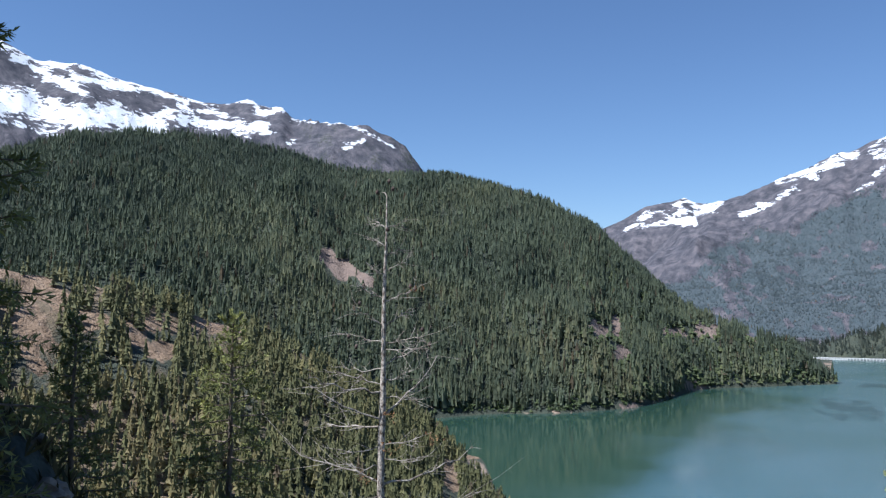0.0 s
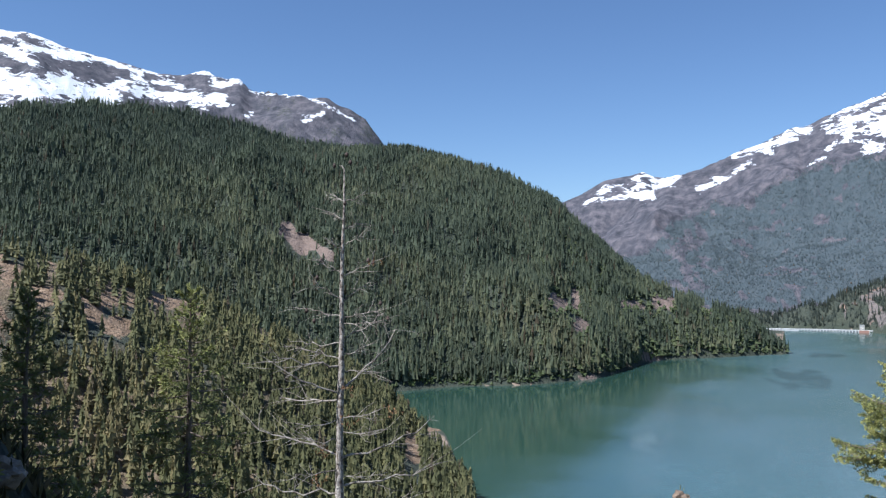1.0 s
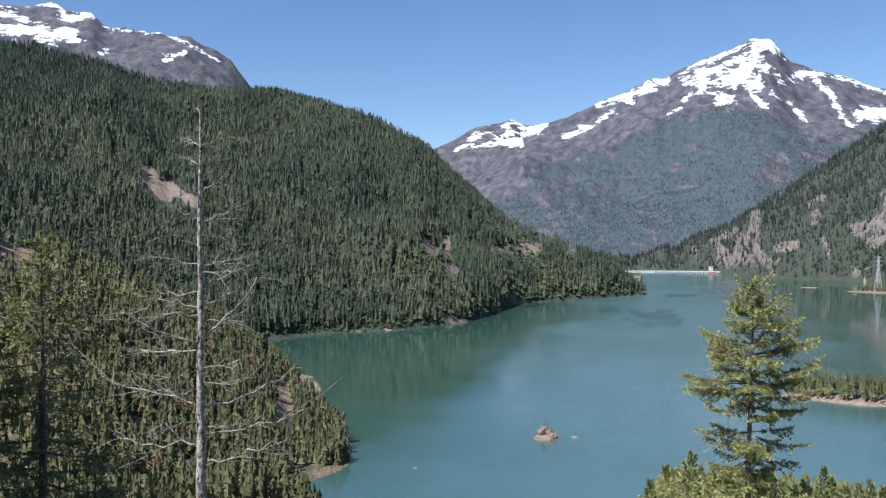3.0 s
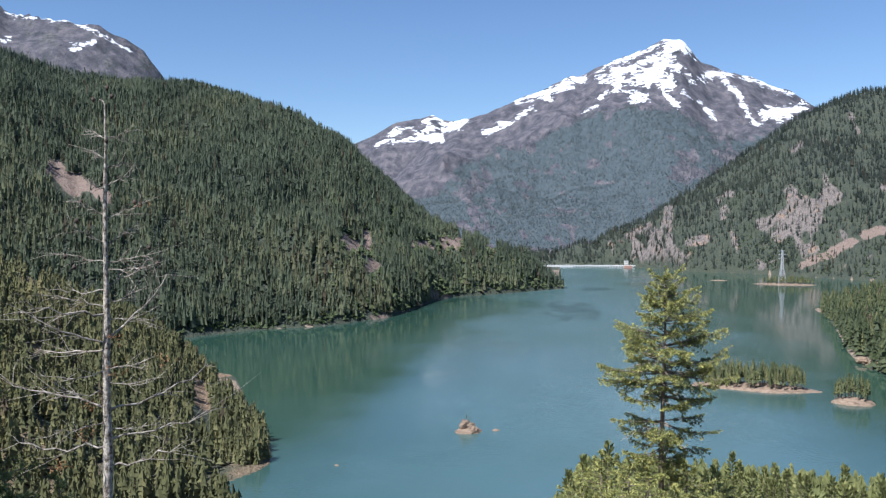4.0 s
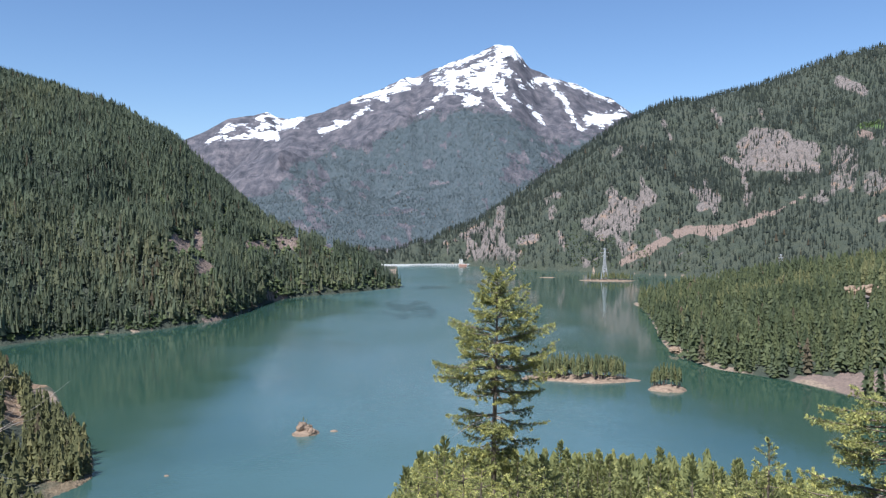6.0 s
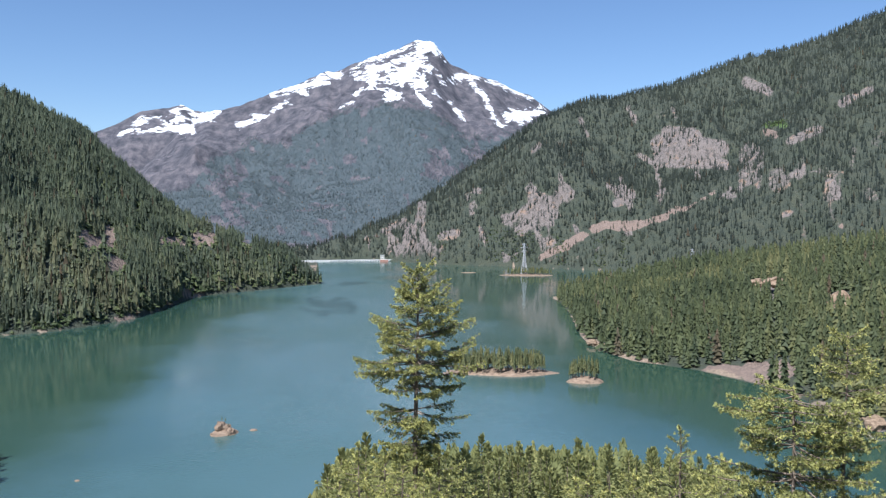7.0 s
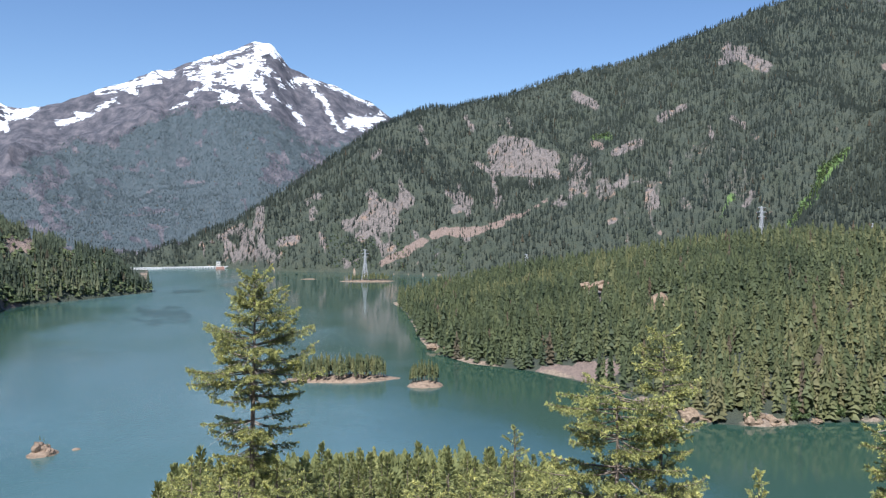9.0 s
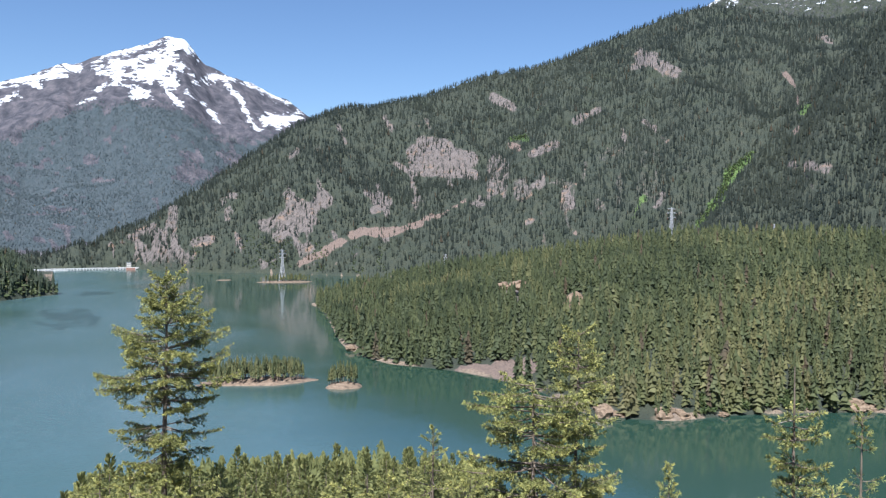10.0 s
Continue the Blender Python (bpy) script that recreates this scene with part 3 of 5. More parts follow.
def surface(x, y, z):
    """What covers the ground there: rock, scree, leaf, high rock, snow and shore, each 0 to 1."""
    r, az = np.hypot(x, y), np.degrees(np.arctan2(x, y))
    el = np.degrees(np.arctan2(z - EYE, r))
    right = (r > 1640) & (az > 2) & (r < 3900)
    left = (r > 950) & (r < 2300) & (az < 1)
    range_, peaks = (r > 2850) & (az < -25), (r > 2850) & (az > -25) & (az < 26) & (r > RIGHT.crest(az) + 60)
    beyond = (r > 3780) & (az > 40)
    # grey cliffs and the thin crags between the trees of the right-hand mountain
    rock = np.where(right, np.clip(np.maximum(strokes(az, el, CLIFF_FACES, 0.3, 0.24, 1) - 0.12, strokes(az, el, RIDGE_CRAGS, 0.45, 0.34, 2) - 0.15), 0, 0.85), 0)
    s = RIGHT.where(az, r)[0]
    crags = ridged(az * 1.15, el * 0.42, 1.5, 4, 90) + 0.5 * fbm(az, el, 2.6, 3, 92)
    rock = np.maximum(rock, np.where(right, np.clip((crags - 0.72) * 5, 0, 0.66) * np.interp(s, [0, 0.1, 0.6, 0.9], [0.6, 1, 0.9, 0.3]) * np.interp(az, [3, 6, 22, 30, 43], [1, 1, 1, 0.85, 0.6]), 0))
    rock = np.maximum(rock, mask(x, y, BANKS[2:], 3, 0.9))
    tan = np.where((r > 250) & (r < 940) & (az < -19), np.clip(strokes(az, el, SPUR_CRAGS, 0.5, 0.4, 5), 0, 1), 0)
    scree = np.where(right, np.clip(strokes(az, el, SCREE_BANDS, 0.25, 0.26, 3) - 0.2, 0, 1), 0)
    scree = np.maximum(scree, np.where(left, np.clip(np.maximum(strokes(az, el, CLEARINGS, 0.35, 0.25, 6), strokes(az, el, SHORE_CLEARINGS, 0.4, 0.3, 7)), 0, 1), 0))
    scree = np.maximum(scree, mask(x, y, BANKS[:2], 6, 1.1))
    leaf = np.where(right, np.clip(strokes(az, el, GREEN_CHUTES, 0.4, 0.3, 4), 0, 1), 0)
    # bare rock above the tree line of the far peaks, and short ledges below it
    line = np.interp(az, [-16, -14.7, -13.2, -11.8, -8.7, -7.2, -5.2, -3.3, -1.3, 0.6, 2.6, 4.5, 6.5, 8.4, 10.3, 12.2, 15], [3.8, 3.5, 1.8, 0.8, 1.8, 4.0, 4.5, 5.1, 5.75, 6.25, 7.3, 7.8, 7.6, 6.8, 5.5, 5.5, 6.0])
    high = np.where(peaks, np.clip(0.5 + (el - line + 0.9 * fbm(az, el * 0.7, 1.6, 4, 31)) / 0.9, 0, 1), 0)
    ledges = fbm(az + 0.6 * el, el * 2.3, 0.85, 4, 33) + 0.5 * fbm(az, el, 3.0, 2, 34)
    high = np.maximum(high, np.where(peaks, np.clip((ledges - 0.12) * 3.6, 0, 0.74), 0))
    high = np.where(range_, np.interp(az, [-40, -36.5, -35.5, -26], [1.0, 1.0, 0.62, 0.56]) + 0.25 * fbm(az, el, 1.0, 3, 35), high)
    high = np.where(beyond, 0.42, high)
    # snow: the fields, and flecks round them
    snow = np.full(np.shape(az), -3.0)
    for where, fields, seed in ((peaks & (az > -7.2), SUMMIT_SNOW + EAST_RIDGE_SNOW + WEST_RIDGE_SNOW, 61), (peaks & (az <= -6.4), SMALL_PEAK_SNOW, 62), (range_, RANGE_CREST_SNOW + RANGE_BASIN_SNOW, 63)):
        snow = np.where(where, np.clip(strokes(az, el, fields, 0.36, 0.22, seed) - 0.10, -0.6, 0.95), snow)
    snow = np.where(peaks, np.minimum(snow, 0.9 - strokes(az, el, SUMMIT_ROCK, 0.4, 0.2, 65)), snow)
    snow = np.where(peaks & (el < line - 1.2) & (az < 8), -3.0, snow)
    snow = np.where(beyond, np.clip(0.25 + 0.5 * fbm(az * 1.4, el, 0.5, 4, 64) + (el - 14.0) * 0.30, -0.5, 1), snow)
    sandy = np.clip(1.3 - np.abs(z - 0.8) / np.interp(az, [-20, -18, 15, 25, 32], [0.9, 2.0, 2.0, 2.5, 4.5]), 0, 1) * np.clip(0.52 + 1.3 * fbm(x, y, 50, 4, 44), 0, 1) * (r > 350) * np.where(az > 5, 1.0, 0.85)
    # where the haze of distance is put into the floor colour
    haze_tint = np.where(peaks, 1.0, 0.0)
    dry = np.where((r > 260) & (r < 900) & (az < -19), np.clip(0.45 + 0.7 * fbm(x, y, 90, 4, 51) + np.interp(az, [-55, -35, -25], [0.2, 0.1, -0.05]), 0, 1), 0)
    return dict(rock=rock, scree=scree, leaf=leaf, high=high, snow=snow, shore=sandy, haze_tint=haze_tint, dry=dry, tan=tan)


def mesh_of(name, verts, faces, mats, smooth=True, index=None, **attributes):
    """A mesh from arrays of points and of faces that all have as many corners."""
    me = bpy.data.meshes.new(name)
    faces = np.asarray(faces, np.int32)
    n, k = faces.shape
    me.vertices.add(len(verts))
    me.vertices.foreach_set("co", np.asarray(verts, np.float32).ravel())
    me.loops.add(n * k)
    me.loops.foreach_set("vertex_index", faces.ravel())
    me.polygons.add(n)
    me.polygons.foreach_set("loop_start", np.arange(0, n * k, k, dtype=np.int32))
    me.polygons.foreach_set("use_smooth", np.full(n, smooth))
    for mat in mats:
        me.materials.append(mat)
    if index is not None:
        me.polygons.foreach_set("material_index", np.asarray(index, np.int32))
    me.update(calc_edges=True)
    for key, values in attributes.items():
        me.attributes.new(key, "FLOAT", "POINT").data.foreach_set("value", np.asarray(values, np.float32))
    return me


# ---- the ground: one sheet from the lookout to the peaks ----
def build_ground():
    az = np.concatenate([np.arange(-180, -62, 4.0), np.arange(-60, 60, 0.17), np.arange(62, 180, 4.0)])
    r = np.concatenate([[0.02], np.geomspace(0.4, 400, 88), np.geomspace(403, 2500, 200), np.geomspace(2517, 5600, 118)])
    a, rr = np.meshgrid(np.radians(az), r)
    x, y = rr * np.sin(a), rr * np.cos(a)
    z = height(x, y)
    z[-1] = np.minimum(z[-1], 200)
    rows, cols = x.shape
    i, j = np.meshgrid(np.arange(rows - 1), np.arange(cols), indexing="ij")
    k = (j + 1) % cols
    faces = np.stack([i * cols + j, i * cols + k, (i + 1) * cols + k, (i + 1) * cols + j], -1).reshape(-1, 4)[:, ::-1]
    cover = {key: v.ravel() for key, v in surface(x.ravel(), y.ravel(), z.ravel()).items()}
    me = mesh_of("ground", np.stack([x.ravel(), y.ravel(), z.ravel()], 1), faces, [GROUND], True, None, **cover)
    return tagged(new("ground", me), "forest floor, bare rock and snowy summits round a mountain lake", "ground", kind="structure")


build_ground()
s = 6000.0
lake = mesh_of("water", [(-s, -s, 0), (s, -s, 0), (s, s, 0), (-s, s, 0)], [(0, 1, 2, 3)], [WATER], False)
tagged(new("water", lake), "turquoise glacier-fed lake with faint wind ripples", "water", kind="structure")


# ---- woods ----
def fir_points(tiers, points, seed, slim=0.17, trunk=True, wild=1.0):
    """A unit-high fir: drooping, ragged tiers of boughs on a trunk. Returns points, triangles and which triangles are trunk."""
    g = np.random.default_rng(seed)
    v, f, wood = [], [], []
    start = (0.02 if trunk else 0.10) + 0.07 * g.random()
    for k in range(tiers):
        a = k / tiers
        low = start + (1 - start) * a ** 0.92
        top = min(1.0, low + (1 - start) / tiers * (1.6 if k < tiers - 1 else 1.0) + 0.015)
        if k == tiers - 1:
            top = 1.0
        wide = slim * (1 - a) ** 0.8 * (1 + wild * (0.5 * g.random() - 0.25)) + 0.012
        n = int(points * 2)
        base = len(v)
        cx, cy = (g.random(2) - 0.5) * 0.03 * wild
        v.append((cx, cy, top))
        turn = g.random() * 6.28
        for q in range(n):
            out = wide * (1 + wild * g.uniform(-0.35, 0.35) if q % 2 == 0 else g.uniform(0.3, 0.3 + 0.3 * wild))
            th = turn + 6.2832 * q / n + (g.random() - 0.5) * 0.5
            v.append((cx + out * math.cos(th), cy + out * math.sin(th), low - (0.012 if q % 2 == 0 else -0.014) + (g.random() - 0.5) * 0.05 * wild))
        for q in range(n):
            f.append((base, base + 1 + q, base + 1 + (q + 1) % n))
            wood.append(0)
    if trunk:
        base = len(v)
        for th in (0, 2.1, 4.2):
            v.append((0.013 * math.cos(th), 0.013 * math.sin(th), -0.06))
        v.append((0, 0, 0.8))
        for q in range(3):
            f.append((base + q, base + (q + 1) % 3, base + 3))
            wood.append(1)
    return np.array(v), np.array(f), np.array(wood)


def frond_fir(fronds, seed, slim=0.12, trunk=True, low=0.05):
    """A unit-high fir of single drooping fronds round a thin dark heart: points, triangles, and which are trunk."""
    g = np.random.default_rng(seed)
    v, f, wood = [], [], []
    heart = 0.42 * slim
    for th in (0.3, 2.4, 4.5):
        v.append((heart * math.cos(th), heart * math.sin(th), low + 0.02))
    v.append((0, 0, 0.97))
    for q in range(3):
        f.append((q, (q + 1) % 3, 3))
        wood.append(0)
    for k in range(fronds):
        h = low + (0.985 - low) * ((k + g.random()) / fronds) ** 0.9
        out = (slim * (1 - h) ** 0.8 + 0.008) * g.uniform(0.6, 1.25)
        phi, half, drop = k * 2.399 + g.random() * 0.9, g.uniform(0.34, 0.62), g.uniform(0.35, 0.8) * out
        base = len(v)
        v.append((0, 0, min(1.0, h + 0.035 + 0.25 * out)))
        v.append((out * math.cos(phi - half), out * math.sin(phi - half), h - drop + g.uniform(-0.01, 0.01)))
        v.append((out * math.cos(phi + half), out * math.sin(phi + half), h - drop + g.uniform(-0.01, 0.01)))
        f.append((base, base + 1, base + 2))
        wood.append(0)
    if trunk:
        base = len(v)
        for th in (0, 2.1, 4.2):
            v.append((0.013 * math.cos(th), 0.013 * math.sin(th), -0.06))
        v.append((0, 0, 0.8))
        for q in range(3):
            f.append((base + q, base + (q + 1) % 3, base + 3))
            wood.append(1)
    return np.array(v), np.array(f), np.array(wood)


def wood_mesh(name, x, y, z, tall, tint, kinds, mats, slim=1.0, seed=0, smooth=False):
    """Many firs in one mesh: place, height and tint of each."""
    g = np.random.default_rng(seed)
    which = g.integers(0, len(kinds), len(x))
    turn, girth, lean = g.random(len(x)) * 6.283, slim * (0.8 + 0.45 * g.random(len(x))), (g.random((len(x), 2)) - 0.5) * 0.05
    vs, fs, ws, ts, base = [], [], [], [], 0
    for k, (v, f, w) in enumerate(kinds):
        m = which == k
        n = int(m.sum())
        if not n:
            continue
        c, s, h, gi = np.cos(turn[m])[:, None], np.sin(turn[m])[:, None], tall[m][:, None], girth[m][:, None]
        px = (v[None, :, 0] * c - v[None, :, 1] * s) * h * gi + x[m][:, None] + lean[m][:, :1] * h * v[None, :, 2]
        py = (v[None, :, 0] * s + v[None, :, 1] * c) * h * gi + y[m][:, None] + lean[m][:, 1:] * h * v[None, :, 2]
        pz = v[None, :, 2] * h + z[m][:, None]
        vs.append(np.stack([px, py, pz], -1).reshape(-1, 3))
        fs.append((f[None] + base + (np.arange(n) * len(v))[:, None, None]).reshape(-1, 3))
        ws.append(np.tile(w, n))
        ts.append(np.repeat(tint[m], len(v)))
        base += n * len(v)
    return mesh_of(name, np.concatenate(vs), np.concatenate(fs), mats, smooth, np.concatenate(ws), tint=np.concatenate(ts))


def scatter(n, az, r, seed):
    """n places spread evenly over the land within those bearings and distances."""
    g = np.random.default_rng(seed)
    a = np.radians(g.uniform(*az, n))
    d = np.sqrt(g.uniform(r[0] ** 2, r[1] ** 2, n))
    return d * np.sin(a), d * np.cos(a), g


def open_ground(x, y, z, tall, below=()):
    """How bare the ground is at a tree's foot and behind its crown."""
    r = np.hypot(x, y)
    out = np.zeros_like(x)
    for lift in (0.0, *below):
        c = surface(x * (1 + lift * tall / r), y * (1 + lift * tall / r), z + lift * tall)
        out = np.maximum(out, np.maximum.reduce([c["rock"], c["tan"], c["scree"], 0.9 * c["leaf"], c["high"] * 0.95, c["snow"] * 1.2]))
    return out


def grow(name, label, hill, n, az, r, tall, kinds, mats, seed, reach=1.12, slim=1.0, warm=0.0, sparse=0.75, below=(), low=0.004, lap=0.5, clear=(), least=1.6, category="forest", spread=0.62, smooth=False, foot=0.0):
    x, y, g = scatter(n, az, r, seed)
    rr, bearing = np.hypot(x, y), np.degrees(np.arctan2(x, y))
    s = hill.where(bearing, rr)[0]
    z = height(x, y)
    keep = (s > low) & (s < reach) & (z > least) & (open_ground(x, y, z, tall, below) < sparse * (0.35 + 0.9 * g.random(n)))
    own = plain_height(x, y, bearing, rr) - hill.height(x, y, bearing, rr) < lap
    keep &= own & (vnoise(x / 45, y / 45, seed) + 0.25 * g.random(n) > 0.16)
    for cx, cy, a, b in clear:
        d = math.hypot(cx, cy)
        keep &= ((((x - cx) * cy - (y - cy) * cx) / d / a) ** 2 + ((rr - d) / b) ** 2) > 0.6 + 0.8 * g.random(n)
    x, y, z, s = x[keep], y[keep], z[keep], s[keep]
    h = tall * (0.45 + 0.72 * g.random(len(x)) ** 0.9) * (0.85 + 0.3 * vnoise(x / 80, y / 80, seed + 1))
    tint = np.clip(-0.06 + 0.50 * vnoise(x / 120, y / 120, seed + 2) + 0.36 * vnoise(x / 420, y / 420, seed + 5) + spread * (g.random(len(x)) - 0.5) + warm, 0, 0.93)
    tint = np.clip(tint + foot * np.clip(1 - s / 0.35, 0, 1), 0, 0.93)   # younger, lighter trees near the shore
    tint[g.random(len(x)) < 0.02 + 0.05 * warm] = 1.0
    me = wood_mesh(name, x, y, z - 0.3, h, tint, kinds, mats, slim, seed, smooth)
    return tagged(new(name, me), label, category, kind="stuff")


SPUR_KINDS = [fir_points(8, 3, 10 + k, 0.125 + 0.008 * k, True, 0.9) for k in range(8)]
NEAR_KINDS = [fir_points(11, 3.5, k, 0.105 + 0.008 * k, True, 0.85) for k in range(8)]
BUSH_KINDS = [fir_points(3, 3.5, 80 + k, 0.50 + 0.05 * k, False, 1.3) for k in range(5)]
MID_KINDS = [frond_fir(13, 20 + k, 0.125 + 0.010 * k, False) for k in range(4)] + [fir_points(3, 2.5, 30 + k, 0.12 + 0.015 * k, False, 0.8) for k in range(3)]
FAR_KINDS = [frond_fir(7, 40 + k, 0.17, False) for k in range(3)] + [fir_points(2, 3, 46 + k, 0.17, False) for k in range(2)]
TINY_KINDS = [fir_points(1, 1.5 + 0.5 * (k % 2), 60 + k, 0.24, False) for k in range(4)]
grow("point_forest", "dense dark-green fir forest on the wooded point", POINT, 11000, (16, 58), (620, 1560), 33, NEAR_KINDS, [POINTWOODS, BARK], 101, least=0.3, low=0.0, warm=0.06, slim=1.1, reach=1.05, clear=[(536, 792, 17, 48), (538, 940, 26, 55), (380, 683, 30, 24)])
grow("spur_forest", "mixed olive-green firs among rocky outcrops", SPUR, 9500, (-60, -20), (250, 900), 18, SPUR_KINDS, [SPURWOODS, BARK], 102, slim=1.15, warm=0.04, sparse=0.68, below=(0.4, 0.8), least=0.7, low=-0.8, lap=40.0)
grow("left_hill_forest", "dark evergreen forest covering a steep hillside", LEFT, 60000, (-57, 0.3), (1000, 2080), 26, MID_KINDS, [LEFTWOODS, BARK], 103, slim=1.05, spread=0.40, sparse=0.62, low=0.008, foot=0.32, below=(0.4, 0.75), reach=1.06, clear=[(-227, 1494, 24, 18), (-269, 1172, 20, 12)])
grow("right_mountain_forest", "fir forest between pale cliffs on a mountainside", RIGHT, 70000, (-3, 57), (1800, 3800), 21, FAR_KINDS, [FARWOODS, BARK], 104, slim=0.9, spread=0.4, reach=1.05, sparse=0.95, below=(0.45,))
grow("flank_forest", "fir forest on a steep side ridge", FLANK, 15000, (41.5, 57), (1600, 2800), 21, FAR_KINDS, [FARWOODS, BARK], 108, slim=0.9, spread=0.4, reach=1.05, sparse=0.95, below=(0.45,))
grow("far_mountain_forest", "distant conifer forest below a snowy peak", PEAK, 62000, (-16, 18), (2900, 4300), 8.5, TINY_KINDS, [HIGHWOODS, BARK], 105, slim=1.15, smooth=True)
grow("summit_forest", "sparse dark firs below snow patches", BEYOND, 9000, (41, 57), (3800, 4600), 15, FAR_KINDS, [FARWOODS, BARK], 109, smooth=True, sparse=0.9)
grow("shore_bushes", "light-green broadleaf bushes along the lake shore", LEFT, 15000, (-42, 0.3), (1000, 1850), 6, BUSH_KINDS, [BROADLEAVES], 106, reach=0.05, warm=0.1, sparse=1.2, least=0.9, category="bushes")
grow("broadleaf_trees", "scattered light-green broadleaf trees in the fir forest", LEFT, 5200, (-16, 0.3), (1220, 1900), 10, BUSH_KINDS, [BROADLEAVES], 107, reach=0.7, category="trees")


# ---- single trees ----
def part(name, me, parent, label=""):
    """A mesh as one part of a thing."""
    ob = new(name, me)
    ob.parent = parent
    return tagged(ob, label) if label else ob


def thing(name, label, category, m=None, group=""):
    """An empty at the base of a thing, which carries its parts."""
    ob = tagged(new(name), label, category, group)
    if m is not None:
        ob.matrix_world = m
    return ob


def tubes(lines, sides=6):
    """Round tapered limbs: each line is a list of (x, y, z, radius). Returns points and quads."""
    vs, fs, base = [], [], 0
    for line in lines:
        p = np.array(line, float)
        d = np.gradient(p[:, :3], axis=0)
        d /= np.linalg.norm(d, axis=1, keepdims=True) + 1e-9
        up = np.where(np.abs(d[:, 2:3]) > 0.9, (1.0, 0, 0), (0, 0, 1.0))
        a = np.cross(d, up)
        a /= np.linalg.norm(a, axis=1, keepdims=True) + 1e-9
        b = np.cross(d, a)
        th = np.arange(sides) * 2 * np.pi / sides
        ring = p[:, None, :3] + p[:, None, 3:] * (np.cos(th)[None, :, None] * a[:, None] + np.sin(th)[None, :, None] * b[:, None])
        n = len(p)
        vs.append(ring.reshape(-1, 3))
        i, j = np.meshgrid(np.arange(n - 1), np.arange(sides), indexing="ij")
        k = (j + 1) % sides
        fs.append(np.stack([i * sides + j, i * sides + k, (i + 1) * sides + k, (i + 1) * sides + j], -1).reshape(-1, 4) + base)
        base += n * sides
    return np.concatenate(vs), np.concatenate(fs)


def needles(name, places, ways, g, mats, size=0.17, blades=5, tint=(0.25, 0.8), wide=0.15, wild=0.85, tip_tone=None):
    """Tufts of small pointed blades at the places, each pointing along its way, toned 0 to 1 from old, shaded inner
    needles to bright fresh tips.
    """
    p, w = np.repeat(np.array(places), blades, 0), np.repeat(np.array(ways), blades, 0)
    n = len(p)
    d = w + wild * (g.random((n, 3)) * 2 - 1) + (0, 0, 0.2)
    d /= np.linalg.norm(d, axis=1, keepdims=True) + 1e-9
    side = np.cross(d, np.array((0, 0, 1.0)) + 2.4 * (g.random((n, 3)) - 0.5))
    side /= np.linalg.norm(side, axis=1, keepdims=True) + 1e-9
    l = size * (0.7 + 0.6 * g.random((n, 1)))
    tip, mid = p + d * l, p + d * l * 0.5
    v = np.stack([p, mid + side * l * wide, tip, mid - side * l * wide], 1).reshape(-1, 3)
    f = np.arange(n * 4).reshape(-1, 4)
    tuft_tone = g.uniform(*tint, len(places))
    if tip_tone is not None:
        # fresh tips are lighter; the crown's inner shade is put into the tint too
        tuft_tone = tint[0] + (tint[1] - tint[0]) * np.clip(0.75 * np.array(tip_tone) + 0.5 * (g.random(len(places)) - 0.3), 0, 1)
    t = np.repeat(np.repeat(tuft_tone, blades) + 0.12 * (g.random(n) - 0.5), 4)
    return mesh_of(name, v, f, mats, False, None, tint=np.clip(t, 0, 0.93))


def bough(g, start, phi, length, rise, curl, twig_step=0.2, tuft_step=0.13, bare=0.22, fan=0.42, thick=0.03):
    """One bough: its limb lines and the places and ways of its tufts."""
    n = 7
    s = np.linspace(0, 1, n)
    side = np.array((-math.sin(phi), math.cos(phi)))
    out = np.array((math.cos(phi), math.sin(phi)))
    bend = (g.random() - 0.5) * 0.35 * length
    axis = np.zeros((n, 4))
    axis[:, :2] = start[:2] + out * (s * length)[:, None] + side * (bend * s * s)[:, None]
    axis[:, 2] = start[2] + length * (rise * s - 1.3 * curl * s * (1 - s) + curl * 0.3 * s ** 3)
    axis[:, 3] = thick * (1 - 0.85 * s) + 0.004
    lines, places, ways, tip_tone = [axis], [], [], []
    steps = np.arange(bare, 1.0, twig_step / max(length, 0.2))
    for k, u in enumerate(steps):
        base = np.array([np.interp(u, s, axis[:, c]) for c in range(3)])
        ahead = np.array([np.interp(min(u + 0.1, 1), s, axis[:, c]) for c in range(3)]) - base + 1e-6
        ahead /= np.linalg.norm(ahead)
        for sg in (-1, 1):
            if g.random() < 0.22:
                continue
            turn = sg * (0.75 + 0.45 * g.random())
            way = np.array((ahead[0] * math.cos(turn) - ahead[1] * math.sin(turn), ahead[0] * math.sin(turn) + ahead[1] * math.cos(turn), ahead[2] * 0.6 + 0.16 * (g.random() - 0.55)))
            lt = (length * fan * (1 - u) ** 0.75 + 0.14) * (0.6 + 0.6 * g.random())
            end = base + way * lt - (0, 0, lt * g.uniform(0.05, 0.5))
            lines.append([(*base, 0.007), (*((base + end) / 2 + (0, 0, 0.02)), 0.005), (*end, 0.002)])
            for q in np.arange(0.25, 1.01, tuft_step / max(lt, 0.1)):
                places.append(base + (end - base) * q + (g.random(3) - 0.5) * 0.09)
                ways.append(way * 0.7 - (0, 0, 0.5 * q))
                tip_tone.append(0.25 * u + 0.8 * q * q)
    for q in np.linspace(0.55, 1.0, 6):
        places.append([np.interp(q, s, axis[:, c]) for c in range(3)])
        ways.append((*out, rise + 0.1))
        tip_tone.append(q)
    return lines, places, ways, tip_tone


